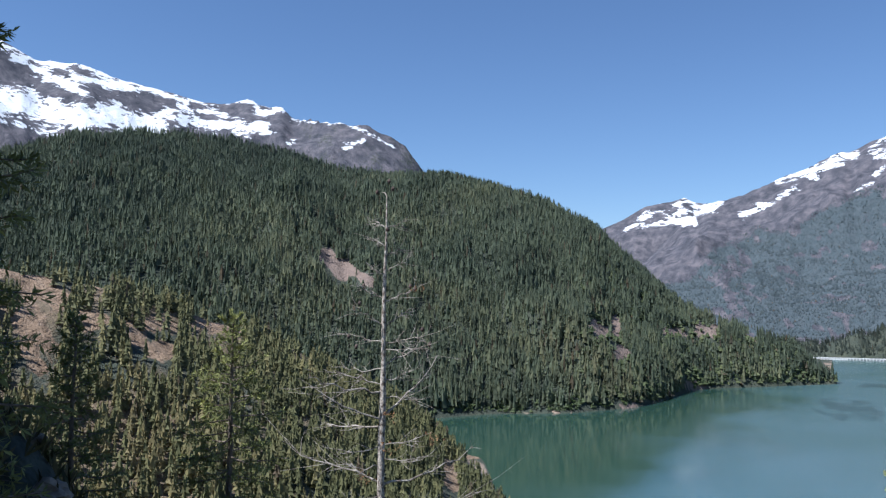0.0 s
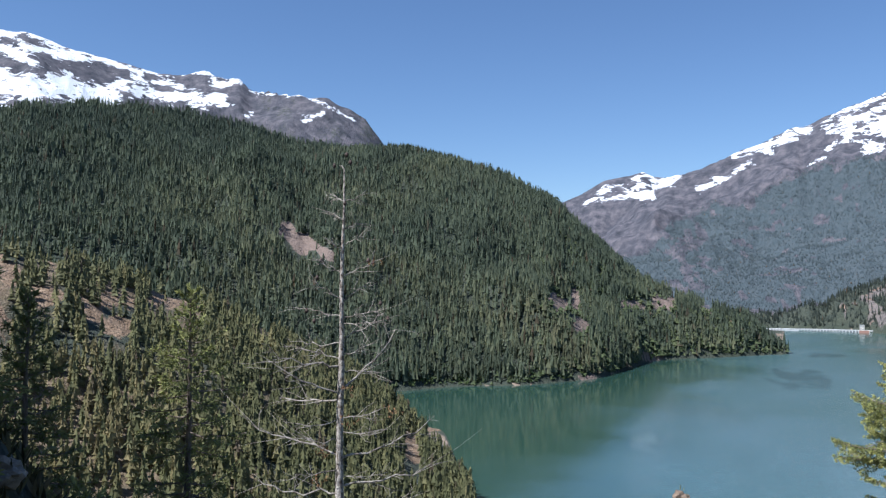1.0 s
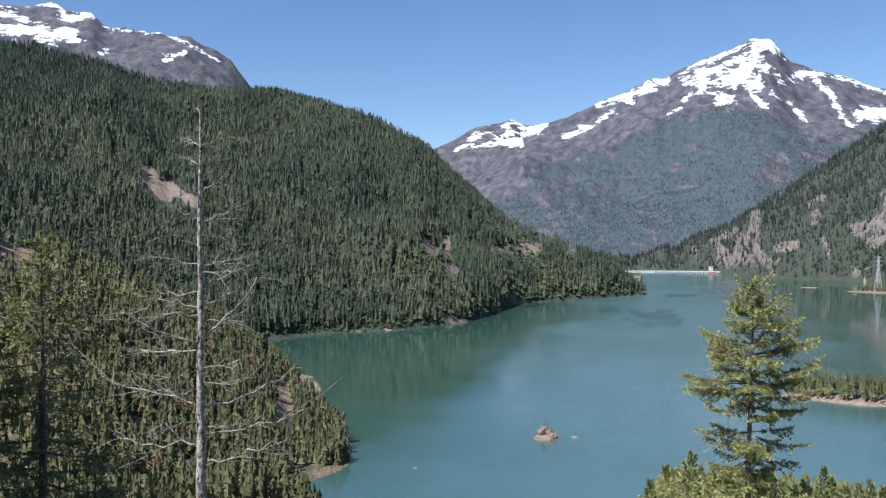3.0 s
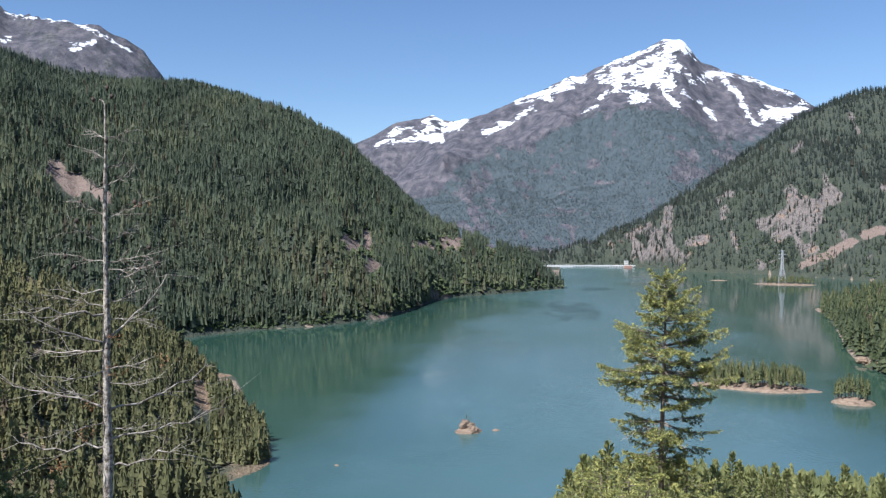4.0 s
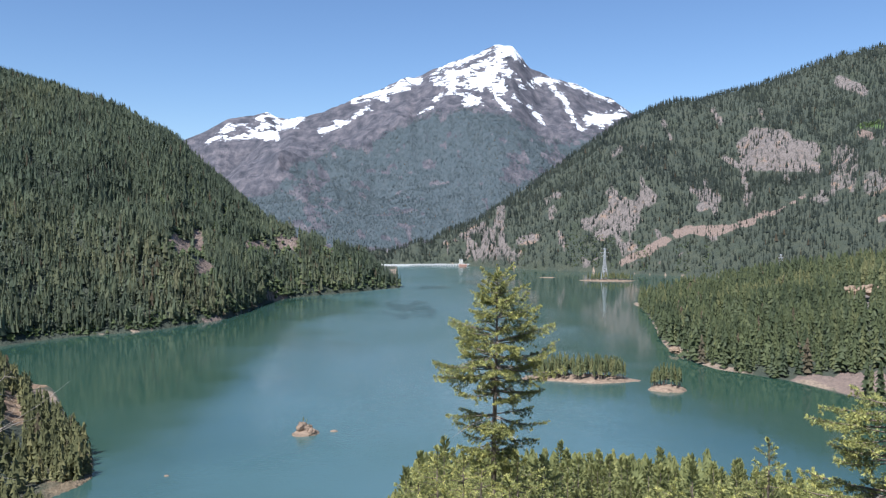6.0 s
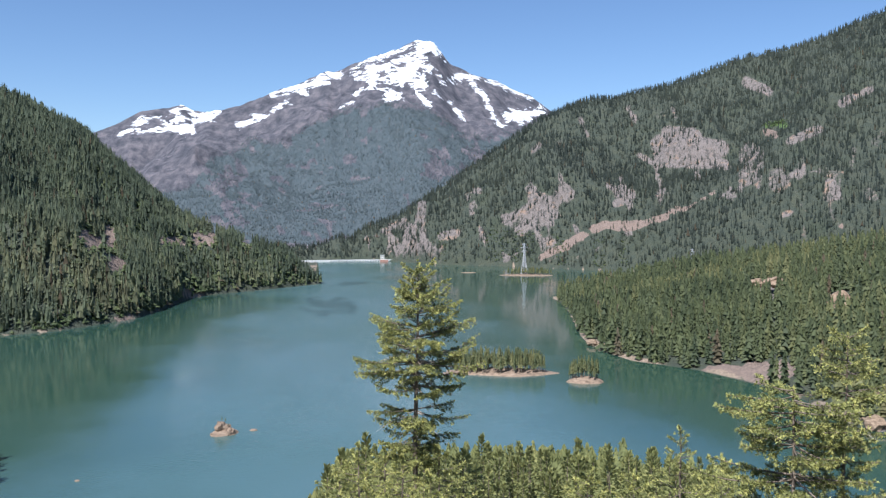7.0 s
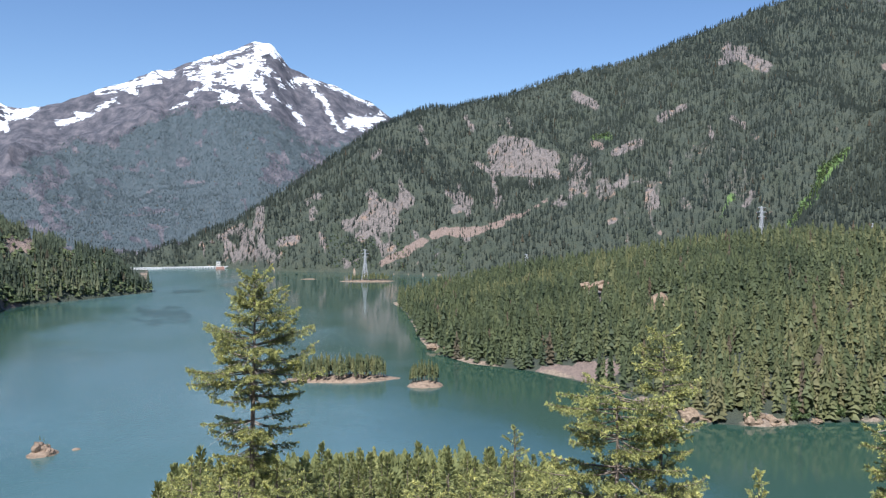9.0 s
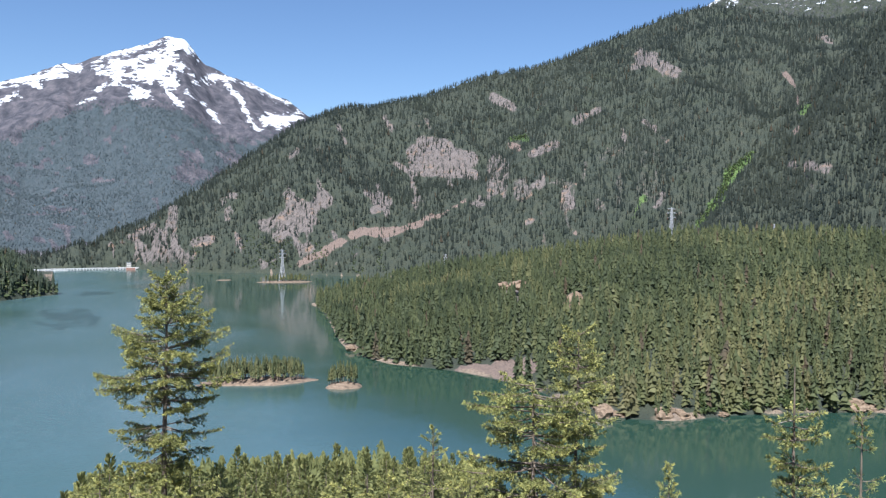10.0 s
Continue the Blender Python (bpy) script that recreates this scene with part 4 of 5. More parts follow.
def fir(name, label, x, y, base, top, reach, seed, crown=0.0, boughs=60, mats=None, trunk=0.2, lean=(0, 0), size=0.17, blades=5, tint=(0.25, 0.8),
        dead=0, twig_step=0.2, tuft_step=0.13, gaps=0.0, droop=0.25, bare_top=0.0, upright=1.0, whorl=0.0, fan=0.42, spread=(0.62, 1.17)):
    """A full fir: trunk, limbs, crown of needle tufts, bare dead branches. reach: (share of height, length of boughs) pairs; crown: where boughs begin."""
    g = np.random.default_rng(seed)
    ob = thing(name, label, "tree", pose(x, y, base))
    tall = top - base
    hs = np.linspace(0, 1, 14)
    wob = np.cumsum((g.random((14, 2)) - 0.5) * 0.06, 0)
    stem = [(lean[0] * h * tall + wob[i, 0], lean[1] * h * tall + wob[i, 1], h * tall, trunk * (1 - h) ** 0.8 + 0.015) for i, h in enumerate(hs)]
    part("trunk", mesh_of("trunk", *tubes([stem], 10), [BARK]), ob, "grey-brown furrowed trunk")
    sx, sy = [p[0] for p in stem], [p[1] for p in stem]
    lines, places, ways, tip_tone = [], [], [], []
    for k in range(boughs):
        h = crown + (1 - bare_top - crown) * ((k + g.random()) / boughs)
        if whorl and h < 0.9:
            h = (round(h * tall / whorl + 0.25 * math.sin(k)) + 0.4 * (g.random() - 0.5)) * whorl / tall
        if vnoise(np.array(h * 17.0), np.array(seed * 3.3)) < gaps:
            continue
        l = np.interp(h, [q[0] for q in reach], [q[1] for q in reach]) * g.uniform(*spread)
        phi = k * 2.399 + g.random() * 0.7
        start = np.array((np.interp(h, hs, sx), np.interp(h, hs, sy), h * tall))
        rise = (0.16 * (g.random() - 0.5) if whorl else 0.0) + np.interp(h, [0, 0.75, 0.95, 1], [-droop, 0.0, 0.45 * upright, 1.3 * upright]) + 0.16 * (g.random() - 0.5)
        a, b, c, e = bough(g, start, phi, max(l, 0.15), rise, 0.3 * g.random(), twig_step, tuft_step, bare=0.16 if l < 1.2 else 0.3, fan=fan, thick=0.012 + 0.011 * l)
        lines += a
        places += b
        ways += c
        tip_tone += e
    if bare_top:
        low = [k for k, p in enumerate(places) if p[2] < (1 - bare_top) * tall]
        places, ways, tip_tone = [places[k] for k in low], [ways[k] for k in low], [tip_tone[k] for k in low]
    else:
        for q in np.linspace(0.93, 1.0, 10):
            places.append((np.interp(q, hs, sx), np.interp(q, hs, sy), q * tall))
            ways.append((0, 0, 1.0))
            tip_tone.append(0.8)
    if lines:
        tagged(part("branchwork", mesh_of("branchwork", *tubes(lines, 3), [BARK]), ob), kind="stuff")
        part("crown", needles("crown", places, ways, g, mats or [BOUGHS], size, blades, tint, 0.11, 0.95, tip_tone), ob, "tufted olive-green needles")
    for k in range(dead):
        h = g.uniform(crown, 0.97 if bare_top else 0.8)
        phi, l = g.random() * 6.28, np.interp(h, [q[0] for q in reach], [q[1] for q in reach]) * g.uniform(0.45, 1.0)
        p = np.array((np.interp(h, hs, sx), np.interp(h, hs, sy), h * tall))
        line = []
        for s in np.linspace(0, 1, 5):
            line.append((*(p + np.array((math.cos(phi), math.sin(phi), -0.1 - 0.25 * s)) * l * s + (g.random(3) - 0.5) * 0.06), 0.024 * (1 - s) + 0.006))
        sub = [line]
        for q in (2, 3):
            e = np.array(line[q][:3])
            sub.append([(*e, 0.008), (*(e + np.array((math.cos(phi + 0.8), math.sin(phi + 0.8), -0.2)) * l * 0.3), 0.003)])
        part("dead_branch", mesh_of("dead_branch", *tubes(sub, 4), [DEADWOOD]), ob, "bleached bare branch")
    return ob


def at(az, d):
    return d * math.sin(radians(az)), d * math.cos(radians(az))


def ground_at(x, y):
    return float(height(np.array([x]), np.array([y]))[0])


# the tall fir in front of the lake, with younger tops crowding its foot
x, y = at(6.38, 52.0)
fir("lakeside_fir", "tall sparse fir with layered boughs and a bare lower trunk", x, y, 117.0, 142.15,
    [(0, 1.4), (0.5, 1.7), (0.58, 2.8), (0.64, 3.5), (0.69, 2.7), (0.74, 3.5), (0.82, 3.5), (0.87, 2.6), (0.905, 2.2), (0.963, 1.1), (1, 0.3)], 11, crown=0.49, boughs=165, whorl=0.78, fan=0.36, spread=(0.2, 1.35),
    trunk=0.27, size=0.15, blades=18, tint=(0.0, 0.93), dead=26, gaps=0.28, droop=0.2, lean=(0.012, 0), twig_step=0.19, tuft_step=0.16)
for k, (az, d, top, wide) in enumerate([(2.6, 55, 129.6, 2.6), (4.3, 50, 130.6, 3.0), (8.2, 51, 130.4, 3.0), (5.6, 46, 131.4, 2.6), (7.6, 45, 130.6, 2.6), (1.2, 58, 127.8, 2.4), (9.9, 56, 128.8, 2.4), (3.2, 47, 129.2, 2.4)]):
    x, y = at(az, d)
    fir("young_fir", "bushy young fir crowding the foot of a taller one", x, y, top - 11, top, [(0, wide * 1.2), (0.5, wide), (0.8, wide * 0.7), (0.93, wide * 0.35), (1, 0.2)], 30 + k, crown=0.45, boughs=34,
        trunk=0.14, size=0.21, blades=8, tint=(0.1, 0.93), twig_step=0.26, tuft_step=0.17, droop=0.05)

# the broad fir with a flat top, its leaning neighbour, and the others near it
x, y = at(31.85, 34.0)
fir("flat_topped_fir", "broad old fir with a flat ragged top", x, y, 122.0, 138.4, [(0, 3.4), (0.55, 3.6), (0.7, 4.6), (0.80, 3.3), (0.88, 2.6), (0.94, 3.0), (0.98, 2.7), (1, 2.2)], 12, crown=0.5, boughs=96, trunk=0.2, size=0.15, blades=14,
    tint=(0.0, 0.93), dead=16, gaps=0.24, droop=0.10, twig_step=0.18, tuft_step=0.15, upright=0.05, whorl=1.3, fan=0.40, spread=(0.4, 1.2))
x, y = at(34.3, 36.0)
fir("leaning_fir", "slim fir with a crooked tufted top", x, y, 124.0, 140.3, [(0, 2.2), (0.75, 1.5), (0.88, 1.6), (0.95, 1.6), (1, 1.0)], 13, crown=0.55, boughs=62, trunk=0.14, size=0.14, blades=9,
    tint=(0.05, 0.93), dead=4, lean=(0.02, 0.0), gaps=0.08, twig_step=0.15, tuft_step=0.11, upright=0.4, whorl=0.7, fan=0.36, spread=(0.45, 1.15))
x, y = at(24.6, 40.0)
fir("slender_fir", "slender fir top beside a broader fir", x, y, 122.0, 135.0, [(0, 2.4), (0.7, 2.0), (0.9, 0.9), (1, 0.2)], 14, crown=0.5, boughs=34, trunk=0.15, size=0.15, blades=8, tint=(0.1, 0.93), gaps=0.15, twig_step=0.22, tuft_step=0.15)
for k, (az, d, top, wide) in enumerate([(27.4, 38, 134.2, 2.4), (21.6, 42, 132.0, 2.2), (36.4, 33, 133.8, 1.9), (29.4, 31, 134.3, 2.0), (18.6, 46, 130.6, 2.4)]):
    x, y = at(az, d)
    fir("young_fir", "bushy young fir crowding the foot of a taller one", x, y, top - 11, top, [(0, wide * 1.2), (0.5, wide), (0.8, wide * 0.75), (0.93, wide * 0.4), (1, 0.2)], 50 + k, crown=0.5, boughs=30,
        trunk=0.14, size=0.18, blades=8, tint=(0.1, 0.93), twig_step=0.22, tuft_step=0.15, droop=0.05)
x, y = at(48.85, 27.0)
fir("spike_topped_fir", "narrow fir with a dead bare spike for a top", x, y, 124.0, 140.75, [(0, 1.7), (0.7, 1.5), (0.85, 0.95), (0.90, 0.9), (1, 0.55)], 15, crown=0.5, boughs=78, trunk=0.12, size=0.12, blades=9,
    tint=(0.0, 0.9), dead=5, gaps=0.30, bare_top=0.065, twig_step=0.14, tuft_step=0.10, whorl=0.6, fan=0.36, spread=(0.4, 1.15))
x, y = at(52.5, 30.0)
fir("thin_grey_fir", "thin half-dead grey fir with few needles", x, y, 125.0, 138.9, [(0, 1.1), (0.7, 0.9), (0.9, 0.5), (1, 0.2)], 16, crown=0.5, boughs=54, trunk=0.08, size=0.13, tint=(0.1, 0.6), dead=14, gaps=0.25, twig_step=0.2, tuft_step=0.14)
x, y = at(51.0, 29.0)
fir("young_fir", "bushy young fir beside a spike-topped fir", x, y, 125.0, 136.6, [(0, 1.5), (0.7, 1.2), (0.9, 0.7), (1, 0.2)], 57, crown=0.5, boughs=28, trunk=0.1, size=0.15, tint=(0.42, 0.92), twig_step=0.2, tuft_step=0.14)

x, y = at(40.7, 60.0)
fir("slope_spire", "lone slim fir top above the water", x, y, 117.0, 128.1, [(0, 2.2), (0.6, 1.5), (0.85, 0.7), (1, 0.15)], 58, crown=0.4, boughs=46, trunk=0.12, size=0.24, tint=(0.42, 0.92), twig_step=0.26, tuft_step=0.17)

# the firs on the shady bank
# low tints: the bank's shade is also put into these firs' needle colour
x, y = at(-49.6, 22.0)
fir("shaded_fir", "dark shaded fir on the near bank", x, y, 134.0, 144.5, [(0, 2.4), (0.5, 1.7), (0.8, 0.85), (0.93, 0.45), (1, 0.15)], 17, boughs=120, crown=0.05, trunk=0.13, size=0.16, tint=(0.0, 0.35), twig_step=0.2, tuft_step=0.13)
x, y = at(-40.2, 24.0)
fir("half_lit_fir", "fir with sunlit outer boughs and a dark heart", x, y, 133.0, 144.55, [(0, 2.6), (0.5, 1.9), (0.8, 1.25), (0.93, 0.6), (1, 0.15)], 18, boughs=112, crown=0.05, trunk=0.15, size=0.15, blades=7, tint=(0.0, 0.6), gaps=0.15, dead=4, twig_step=0.2, tuft_step=0.13)
x, y = at(-59.8, 12.0)
fir("bank_fir", "tall dark fir at the edge of the bank", x, y, 139.0, 153.0, [(0, 2.0), (0.3, 1.7), (0.6, 1.25), (0.85, 0.7), (1, 0.2)], 19, boughs=115, crown=0.12, trunk=0.17, size=0.15, tint=(0.0, 0.4), twig_step=0.18, tuft_step=0.12)
for k, (az, d, top, wide) in enumerate([(-45.8, 17, 140.9, 1.6), (-42.6, 17, 139.9, 1.3), (-37.2, 21, 139.2, 1.6), (-33.6, 18, 139.8, 1.2), (-52.5, 16, 141.2, 1.2)]):
    x, y = at(az, d)
    fir("young_fir", "bushy young fir on the shady bank", x, y, top - 6, top, [(0, wide * 1.2), (0.5, wide), (0.8, wide * 0.7), (0.93, wide * 0.35), (1, 0.15)], 70 + k, crown=0.1, boughs=34,
        trunk=0.1, size=0.16, tint=(0.05, 0.7), twig_step=0.22, tuft_step=0.15, droop=0.05)
# tall firs added out of view behind the lookout, to cast shade on the bank
for k, (x, y, tall) in enumerate([(-18.5, 3.1, 35), (-15.7, 0.9, 30), (-23.9, 2.8, 34), (-28.5, 3.3, 30), (-23.5, 8.0, 27), (-26.5, 12.5, 26), (-21.0, 5.0, 25)]):
    z = ground_at(x, y)
    fir("unseen_shade_fir", "tall fir behind the lookout", x, y, z - 0.3, z + tall, [(0, 4.6), (0.5, 4.0), (0.8, 2.6), (1, 0.4)], 90 + k, crown=0.1, boughs=130, trunk=0.28, size=0.85, twig_step=0.6, tuft_step=0.42, blades=6)


# ---- the dead snag beside the lookout ----
def snag():
    g = np.random.default_rng(5)
    bx, by = -3.43, 5.68
    base = ground_at(bx, by) - 0.2
    ob = thing("dead_snag", "bleached leafless pine snag with curled bare branches", "dead tree", pose(bx, by, base))
    top = 145.86 - base
    hs = np.linspace(0, 1, 22)
    stem = []
    for i, h in enumerate(hs):
        z = h * top
        stem.append((0.005 * (z - top) + 0.006 * math.sin(z * 5.0), 0.004 * math.cos(z * 4.0), z, np.interp(top - z, [0, 0.25, 0.9, 2.3, 6.5], [0.0045, 0.009, 0.016, 0.032, 0.062]) * (1 + 0.1 * math.sin(i * 2.1))))
    stem += [(stem[-1][0] - 0.02, 0.0, top + 0.03, 0.004), (stem[-1][0] - 0.05, 0.01, top + 0.035, 0.003)]
    part("trunk", mesh_of("trunk", *tubes([stem], 10), [SNAGBARK]), ob, "pale peeling dead trunk")
    right, ahead = np.array((0.866, 0.5, 0)), np.array((-0.5, 0.866, 0))
    # how far below the top, length to the right (+) or left (-), rise
    table = [(0.24, 0.18, 0.05), (0.25, -0.09, 0.05), (0.40, -0.08, 0.05), (0.47, 0.12, 0.05), (0.60, 0.16, 0.07), (0.63, -0.10, 0.04), (0.82, -0.18, 0.09), (0.84, 0.24, 0.09), (1.02, -0.20, 0.11), (1.04, 0.17, 0.11),
             (1.16, -0.30, 0.05), (1.17, 0.28, 0.04), (1.22, 0.33, 0.00), (1.35, 0.34, 0.19), (1.37, -0.32, -0.02), (1.46, 0.20, 0.05), (1.50, -0.38, 0.10), (1.55, -0.52, 0.10), (1.58, 0.25, -0.02), (1.75, 0.46, 0.44),
             (1.77, -0.54, 0.24), (1.82, -0.46, -0.03), (1.95, 0.28, 0.02), (1.98, -0.30, -0.04), (2.05, 0.32, -0.03), (2.14, -0.40, 0.03), (2.28, 0.74, 0.21), (2.26, -0.72, 0.22), (2.35, -0.34, -0.03), (2.42, 0.30, 0.0), (2.50, 0.80, 0.12), (2.55, -0.6, 0.05), (2.7, 0.5, 0.1)]
    for drop, l, rise in table:
        z = top - drop
        start = np.array((np.interp(z, [p[2] for p in stem[:22]], [p[0] for p in stem[:22]]), 0, z))
        way = right * l + ahead * abs(l) * (g.random() - 0.5) * 1.3 + np.array((0, 0, rise))
        big = abs(l) > 0.4
        main, n = [], 8
        for s in np.linspace(0, 1, n):
            sag = np.array((0, 0, -0.05 * abs(l) * math.sin(math.pi * s) * g.uniform(-0.5, 1.5) + (0.05 * abs(l) * s ** 3)))
            main.append((*(start + way * s + sag + (g.random(3) - 0.5) * (0.05 * abs(l) + 0.01) * (0 < s)), (0.0085 if big else 0.0045) * (1 - 0.75 * s) + 0.0010))
        lines = [main]
        for q in range(2, n):
            for _ in range(2 + int(big) + int(g.random() < 0.5)):
                if g.random() < 0.25:
                    continue
                p = np.array(main[q][:3])
                tw = way / np.linalg.norm(way) * 0.7 + (g.random(3) - 0.5) * 1.5
                tl = g.uniform(0.05, 0.22) * (0.6 + abs(l))
                mid = p + tw * tl * 0.55 + (g.random(3) - 0.5) * 0.02
                end = p + tw * tl + np.array((0, 0, 0.05 * tl)) + (g.random(3) - 0.5) * 0.05
                lines.append([(*p, 0.0021), (*mid, 0.0015), (*end, 0.0008)])
                if g.random() < 0.5:
                    lines.append([(*mid, 0.0013), (*(mid + (g.random(3) - 0.5) * 0.14), 0.0007)])
        limb = part("branch", mesh_of("branch", *tubes(lines[:1], 6), [DEADWOOD]), ob, "bare curled grey branch")
        if len(lines) > 1:
            tagged(part("twig", mesh_of("twig", *tubes(lines[1:], 4), [DEADWOOD]), limb), kind="stuff")
    # old cones near the top and on branch ends
    for cx, cz in [(0.02, 0.12), (-0.075, 0.03), (0.05, 0.06), (0.01, -0.27), (0.24, -0.74), (0.20, -0.72), (-0.17, -0.72), (-0.20, -0.86), (-0.28, -1.12), (0.30, -1.06), (-0.22, -1.2), (0.36, -1.18)]:
        p = np.array((0, 0, top + cz)) + right * cx
        v, f = tubes([[(*(p + (0, 0, 0.022 * (q - 3) / 3)), 0.0145 * math.sin(math.pi * (q + 0.35) / 6.7) * (1 + 0.15 * (q % 2))) for q in range(7)], [(*p, 0.002), (*(p - right * cx * 0.35 - np.array((0, 0, 0.03))), 0.0015)]], 7)
        part("cone", mesh_of("cone", v, f, [CONE]), ob, "old dark pine cone")
    # last rusty needles
    places, ways = [], []
    for cx, cz, n in [(0.42, -1.92, 12), (0.07, -1.98, 10), (-0.13, -2.22, 16), (0.05, -1.75, 8), (-0.18, -2.45, 14), (-0.34, -2.66, 16), (0.26, -0.75, 5)]:
        for _ in range(n):
            places.append(np.array((0, 0, top + cz)) + right * cx + (g.random(3) - 0.5) * (0.13, 0.13, 0.09))
            ways.append(g.random(3) - 0.5)
    part("dead_needles", needles("dead_needles", places, ways, g, [RUSTY], 0.024, 6, (0.1, 0.9)), ob, "rust-coloured dead needles")


snag()


# ---- firs that stand apart: on the islands, on the slope below the lookout ----
def plain_fir(kind, tall, seed, mat=None):
    v, f, w = kind
    me_c = mesh_of("crown", v * tall, f[w == 0], [mat or POINTWOODS], False, None, tint=np.full(len(v), 0.45 + 0.1 * (seed % 5)))
    stem = [(0, 0, -0.03 * tall, 0.016 * tall), (0, 0, 0.4 * tall, 0.010 * tall), (0, 0, 0.93 * tall, 0.002 * tall)]
    me_t = mesh_of("trunk", *tubes([stem], 6), [BARK])
    return me_t, me_c


def plant(name, label, group, places, kinds):
    """One tree of each kind is built, the others are its copies."""
    g = np.random.default_rng(len(places))
    made = {}
    for x, y, z, s in places:
        k = int(g.integers(0, len(kinds)))
        m = pose(x, y, z, 0, 0, g.random() * 360) @ Matrix.Scale(s, 4)
        if k in made:
            ob = copy_thing(made[k], pose(0, 0, 0))
            ob.matrix_basis = m
        else:
            ob = made[k] = thing(name, label, "tree", m, group)
            part("trunk", kinds[k][0], ob)
            part("crown", kinds[k][1], ob)


def isle_fir_points(seed):
    v, f, w = fir_points(9, 3.5, seed, 0.10, False, 0.8)
    v = v.copy()
    v[:, 2] = 0.17 + 0.83 * v[:, 2]
    return v, f, w


ISLE_KINDS = [plain_fir(isle_fir_points(200 + k), 15.0, k + 3) for k in range(5)]
def tufted_fir(tall, seed):
    g = np.random.default_rng(seed)
    places, ways = [], []
    for k in range(190):
        h = 0.12 + 0.88 * (k + g.random()) / 190
        out = (0.155 * (1 - h) ** 0.85 + 0.004) * tall * g.uniform(0.35, 1.0)
        phi = k * 2.4 + g.random()
        places.append((out * math.cos(phi), out * math.sin(phi), h * tall - 0.15 * out))
        ways.append((math.cos(phi), math.sin(phi), -0.25 + 2.2 * h ** 6))
    me_t = mesh_of("trunk", *tubes([[(0, 0, -0.03 * tall, 0.014 * tall), (0, 0, 0.4 * tall, 0.009 * tall), (0, 0, 0.95 * tall, 0.002 * tall)]], 6), [BARK])
    return me_t, needles("crown", places, ways, g, [YOUNGWOODS], 0.048 * tall, 3, (0.25, 0.85), wide=0.2, wild=0.5)


SLOPE_KINDS = [tufted_fir(18.0, 240 + k) for k in range(6)]


def on_isle(isle, n, seed, fill=0.8):
    g = np.random.default_rng(seed)
    cx, cy, a, b, turn, top = isle
    out = []
    while len(out) < n:
        u, v = g.uniform(-1, 1, 2)
        if u * u + v * v > fill:
            continue
        c, s = math.cos(radians(turn)), math.sin(radians(turn))
        x, y = cx + u * a * c - v * b * s, cy + u * a * s + v * b * c
        z = float(isle_height(isle, np.array([x]), np.array([y]))[0])
        if z > 0.9:
            out.append((x, y, z - 0.2, g.uniform(0.75, 1.15) * (1 - 0.2 * (u * u + v * v))))
    return out


plant("island_fir", "slim fir with a bare pale lower trunk on the island", "firs on the wooded island", [(x, y, z, s * 1.36) for x, y, z, s in on_isle(ISLES[0], 185, 1, 0.9)], ISLE_KINDS)
plant("islet_fir", "slim fir on the small islet", "firs on the islet", [(x, y, z, s * 1.2) for x, y, z, s in on_isle(ISLES[1], 32, 2, 0.7)], ISLE_KINDS)
plant("shoal_bush", "small fir on the flat far island", "small trees on the flat island", [(x, y, z, s * 1.25) for x, y, z, s in on_isle(ISLES[5], 95, 3, 0.95)], ISLE_KINDS)
plant("islet_bush", "small stunted fir on the rock islet", "stunted firs on the rock", [(-64.3, 561, 7.0, 0.26), (-66.5, 560.5, 7.6, 0.3), (-62.3, 559.5, 4.4, 0.22)], ISLE_KINDS)


def slope_places():
    g = np.random.default_rng(8)
    n = 24000
    az, d, tall = g.uniform(-1.5, 46, n), g.uniform(120, 300, n), g.uniform(0.62, 1.15, n)
    x, y = d * np.sin(np.radians(az)), d * np.cos(np.radians(az))
    z = height(x, y)
    rise = np.degrees(np.arctan2(z + 18 * tall - EYE, d))
    edge = np.interp(az, [-1.5, -0.4, 0.8, 6, 24, 29, 34, 46], [-19.5, -17.3, -15.6, -15.2, -15.3, -16.3, -18.2, -19.0])
    keep = np.nonzero((rise < edge + np.where(g.random(n) < 0.05, 0.9, 0.0)) & (rise > edge - 3.6))[0][:520]
    return [(x[k], y[k], z[k] - 0.3, tall[k]) for k in keep]


SLOPE = sorted(slope_places(), key=lambda p: math.hypot(p[0], p[1]))
plant("slope_fir", "sunlit young fir on the slope below the lookout", "firs on the slope below", SLOPE[:200], SLOPE_KINDS)
rest = np.array(SLOPE[200:])
me = wood_mesh("slope_forest", rest[:, 0], rest[:, 1], rest[:, 2], rest[:, 3] * 18, np.random.default_rng(3).uniform(0.2, 0.9, len(rest)), [fir_points(12, 6, 220 + k, 0.15 + 0.01 * k, False) for k in range(6)], [YOUNGWOODS, BARK], 1.0, 9)
tagged(new("slope_forest", me), "sunlit young firs lower on the slope", "forest", kind="stuff")


# ---- the islands ----
def build_isle(name, isle, label, mat, n=56):
    cx, cy, a, b, turn, top = isle
    span = max(a, b) * 1.25
    g = np.linspace(-1, 1, n)
    u, v = np.meshgrid(g, g)
    c, s = math.cos(radians(turn)), math.sin(radians(turn))
    x, y = cx + (u * a * c - v * b * s) * 1.25, cy + (u * a * s + v * b * c) * 1.25
    z = isle_height(isle, x, y)
    i, j = np.meshgrid(np.arange(n - 1), np.arange(n - 1), indexing="ij")
    f = np.stack([i * n + j, i * n + j + 1, (i + 1) * n + j + 1, (i + 1) * n + j], -1).reshape(-1, 4)
    return tagged(new(name, mesh_of(name, np.stack([x, y, z], -1).reshape(-1, 3), f, [mat])), label, "island", kind="structure")


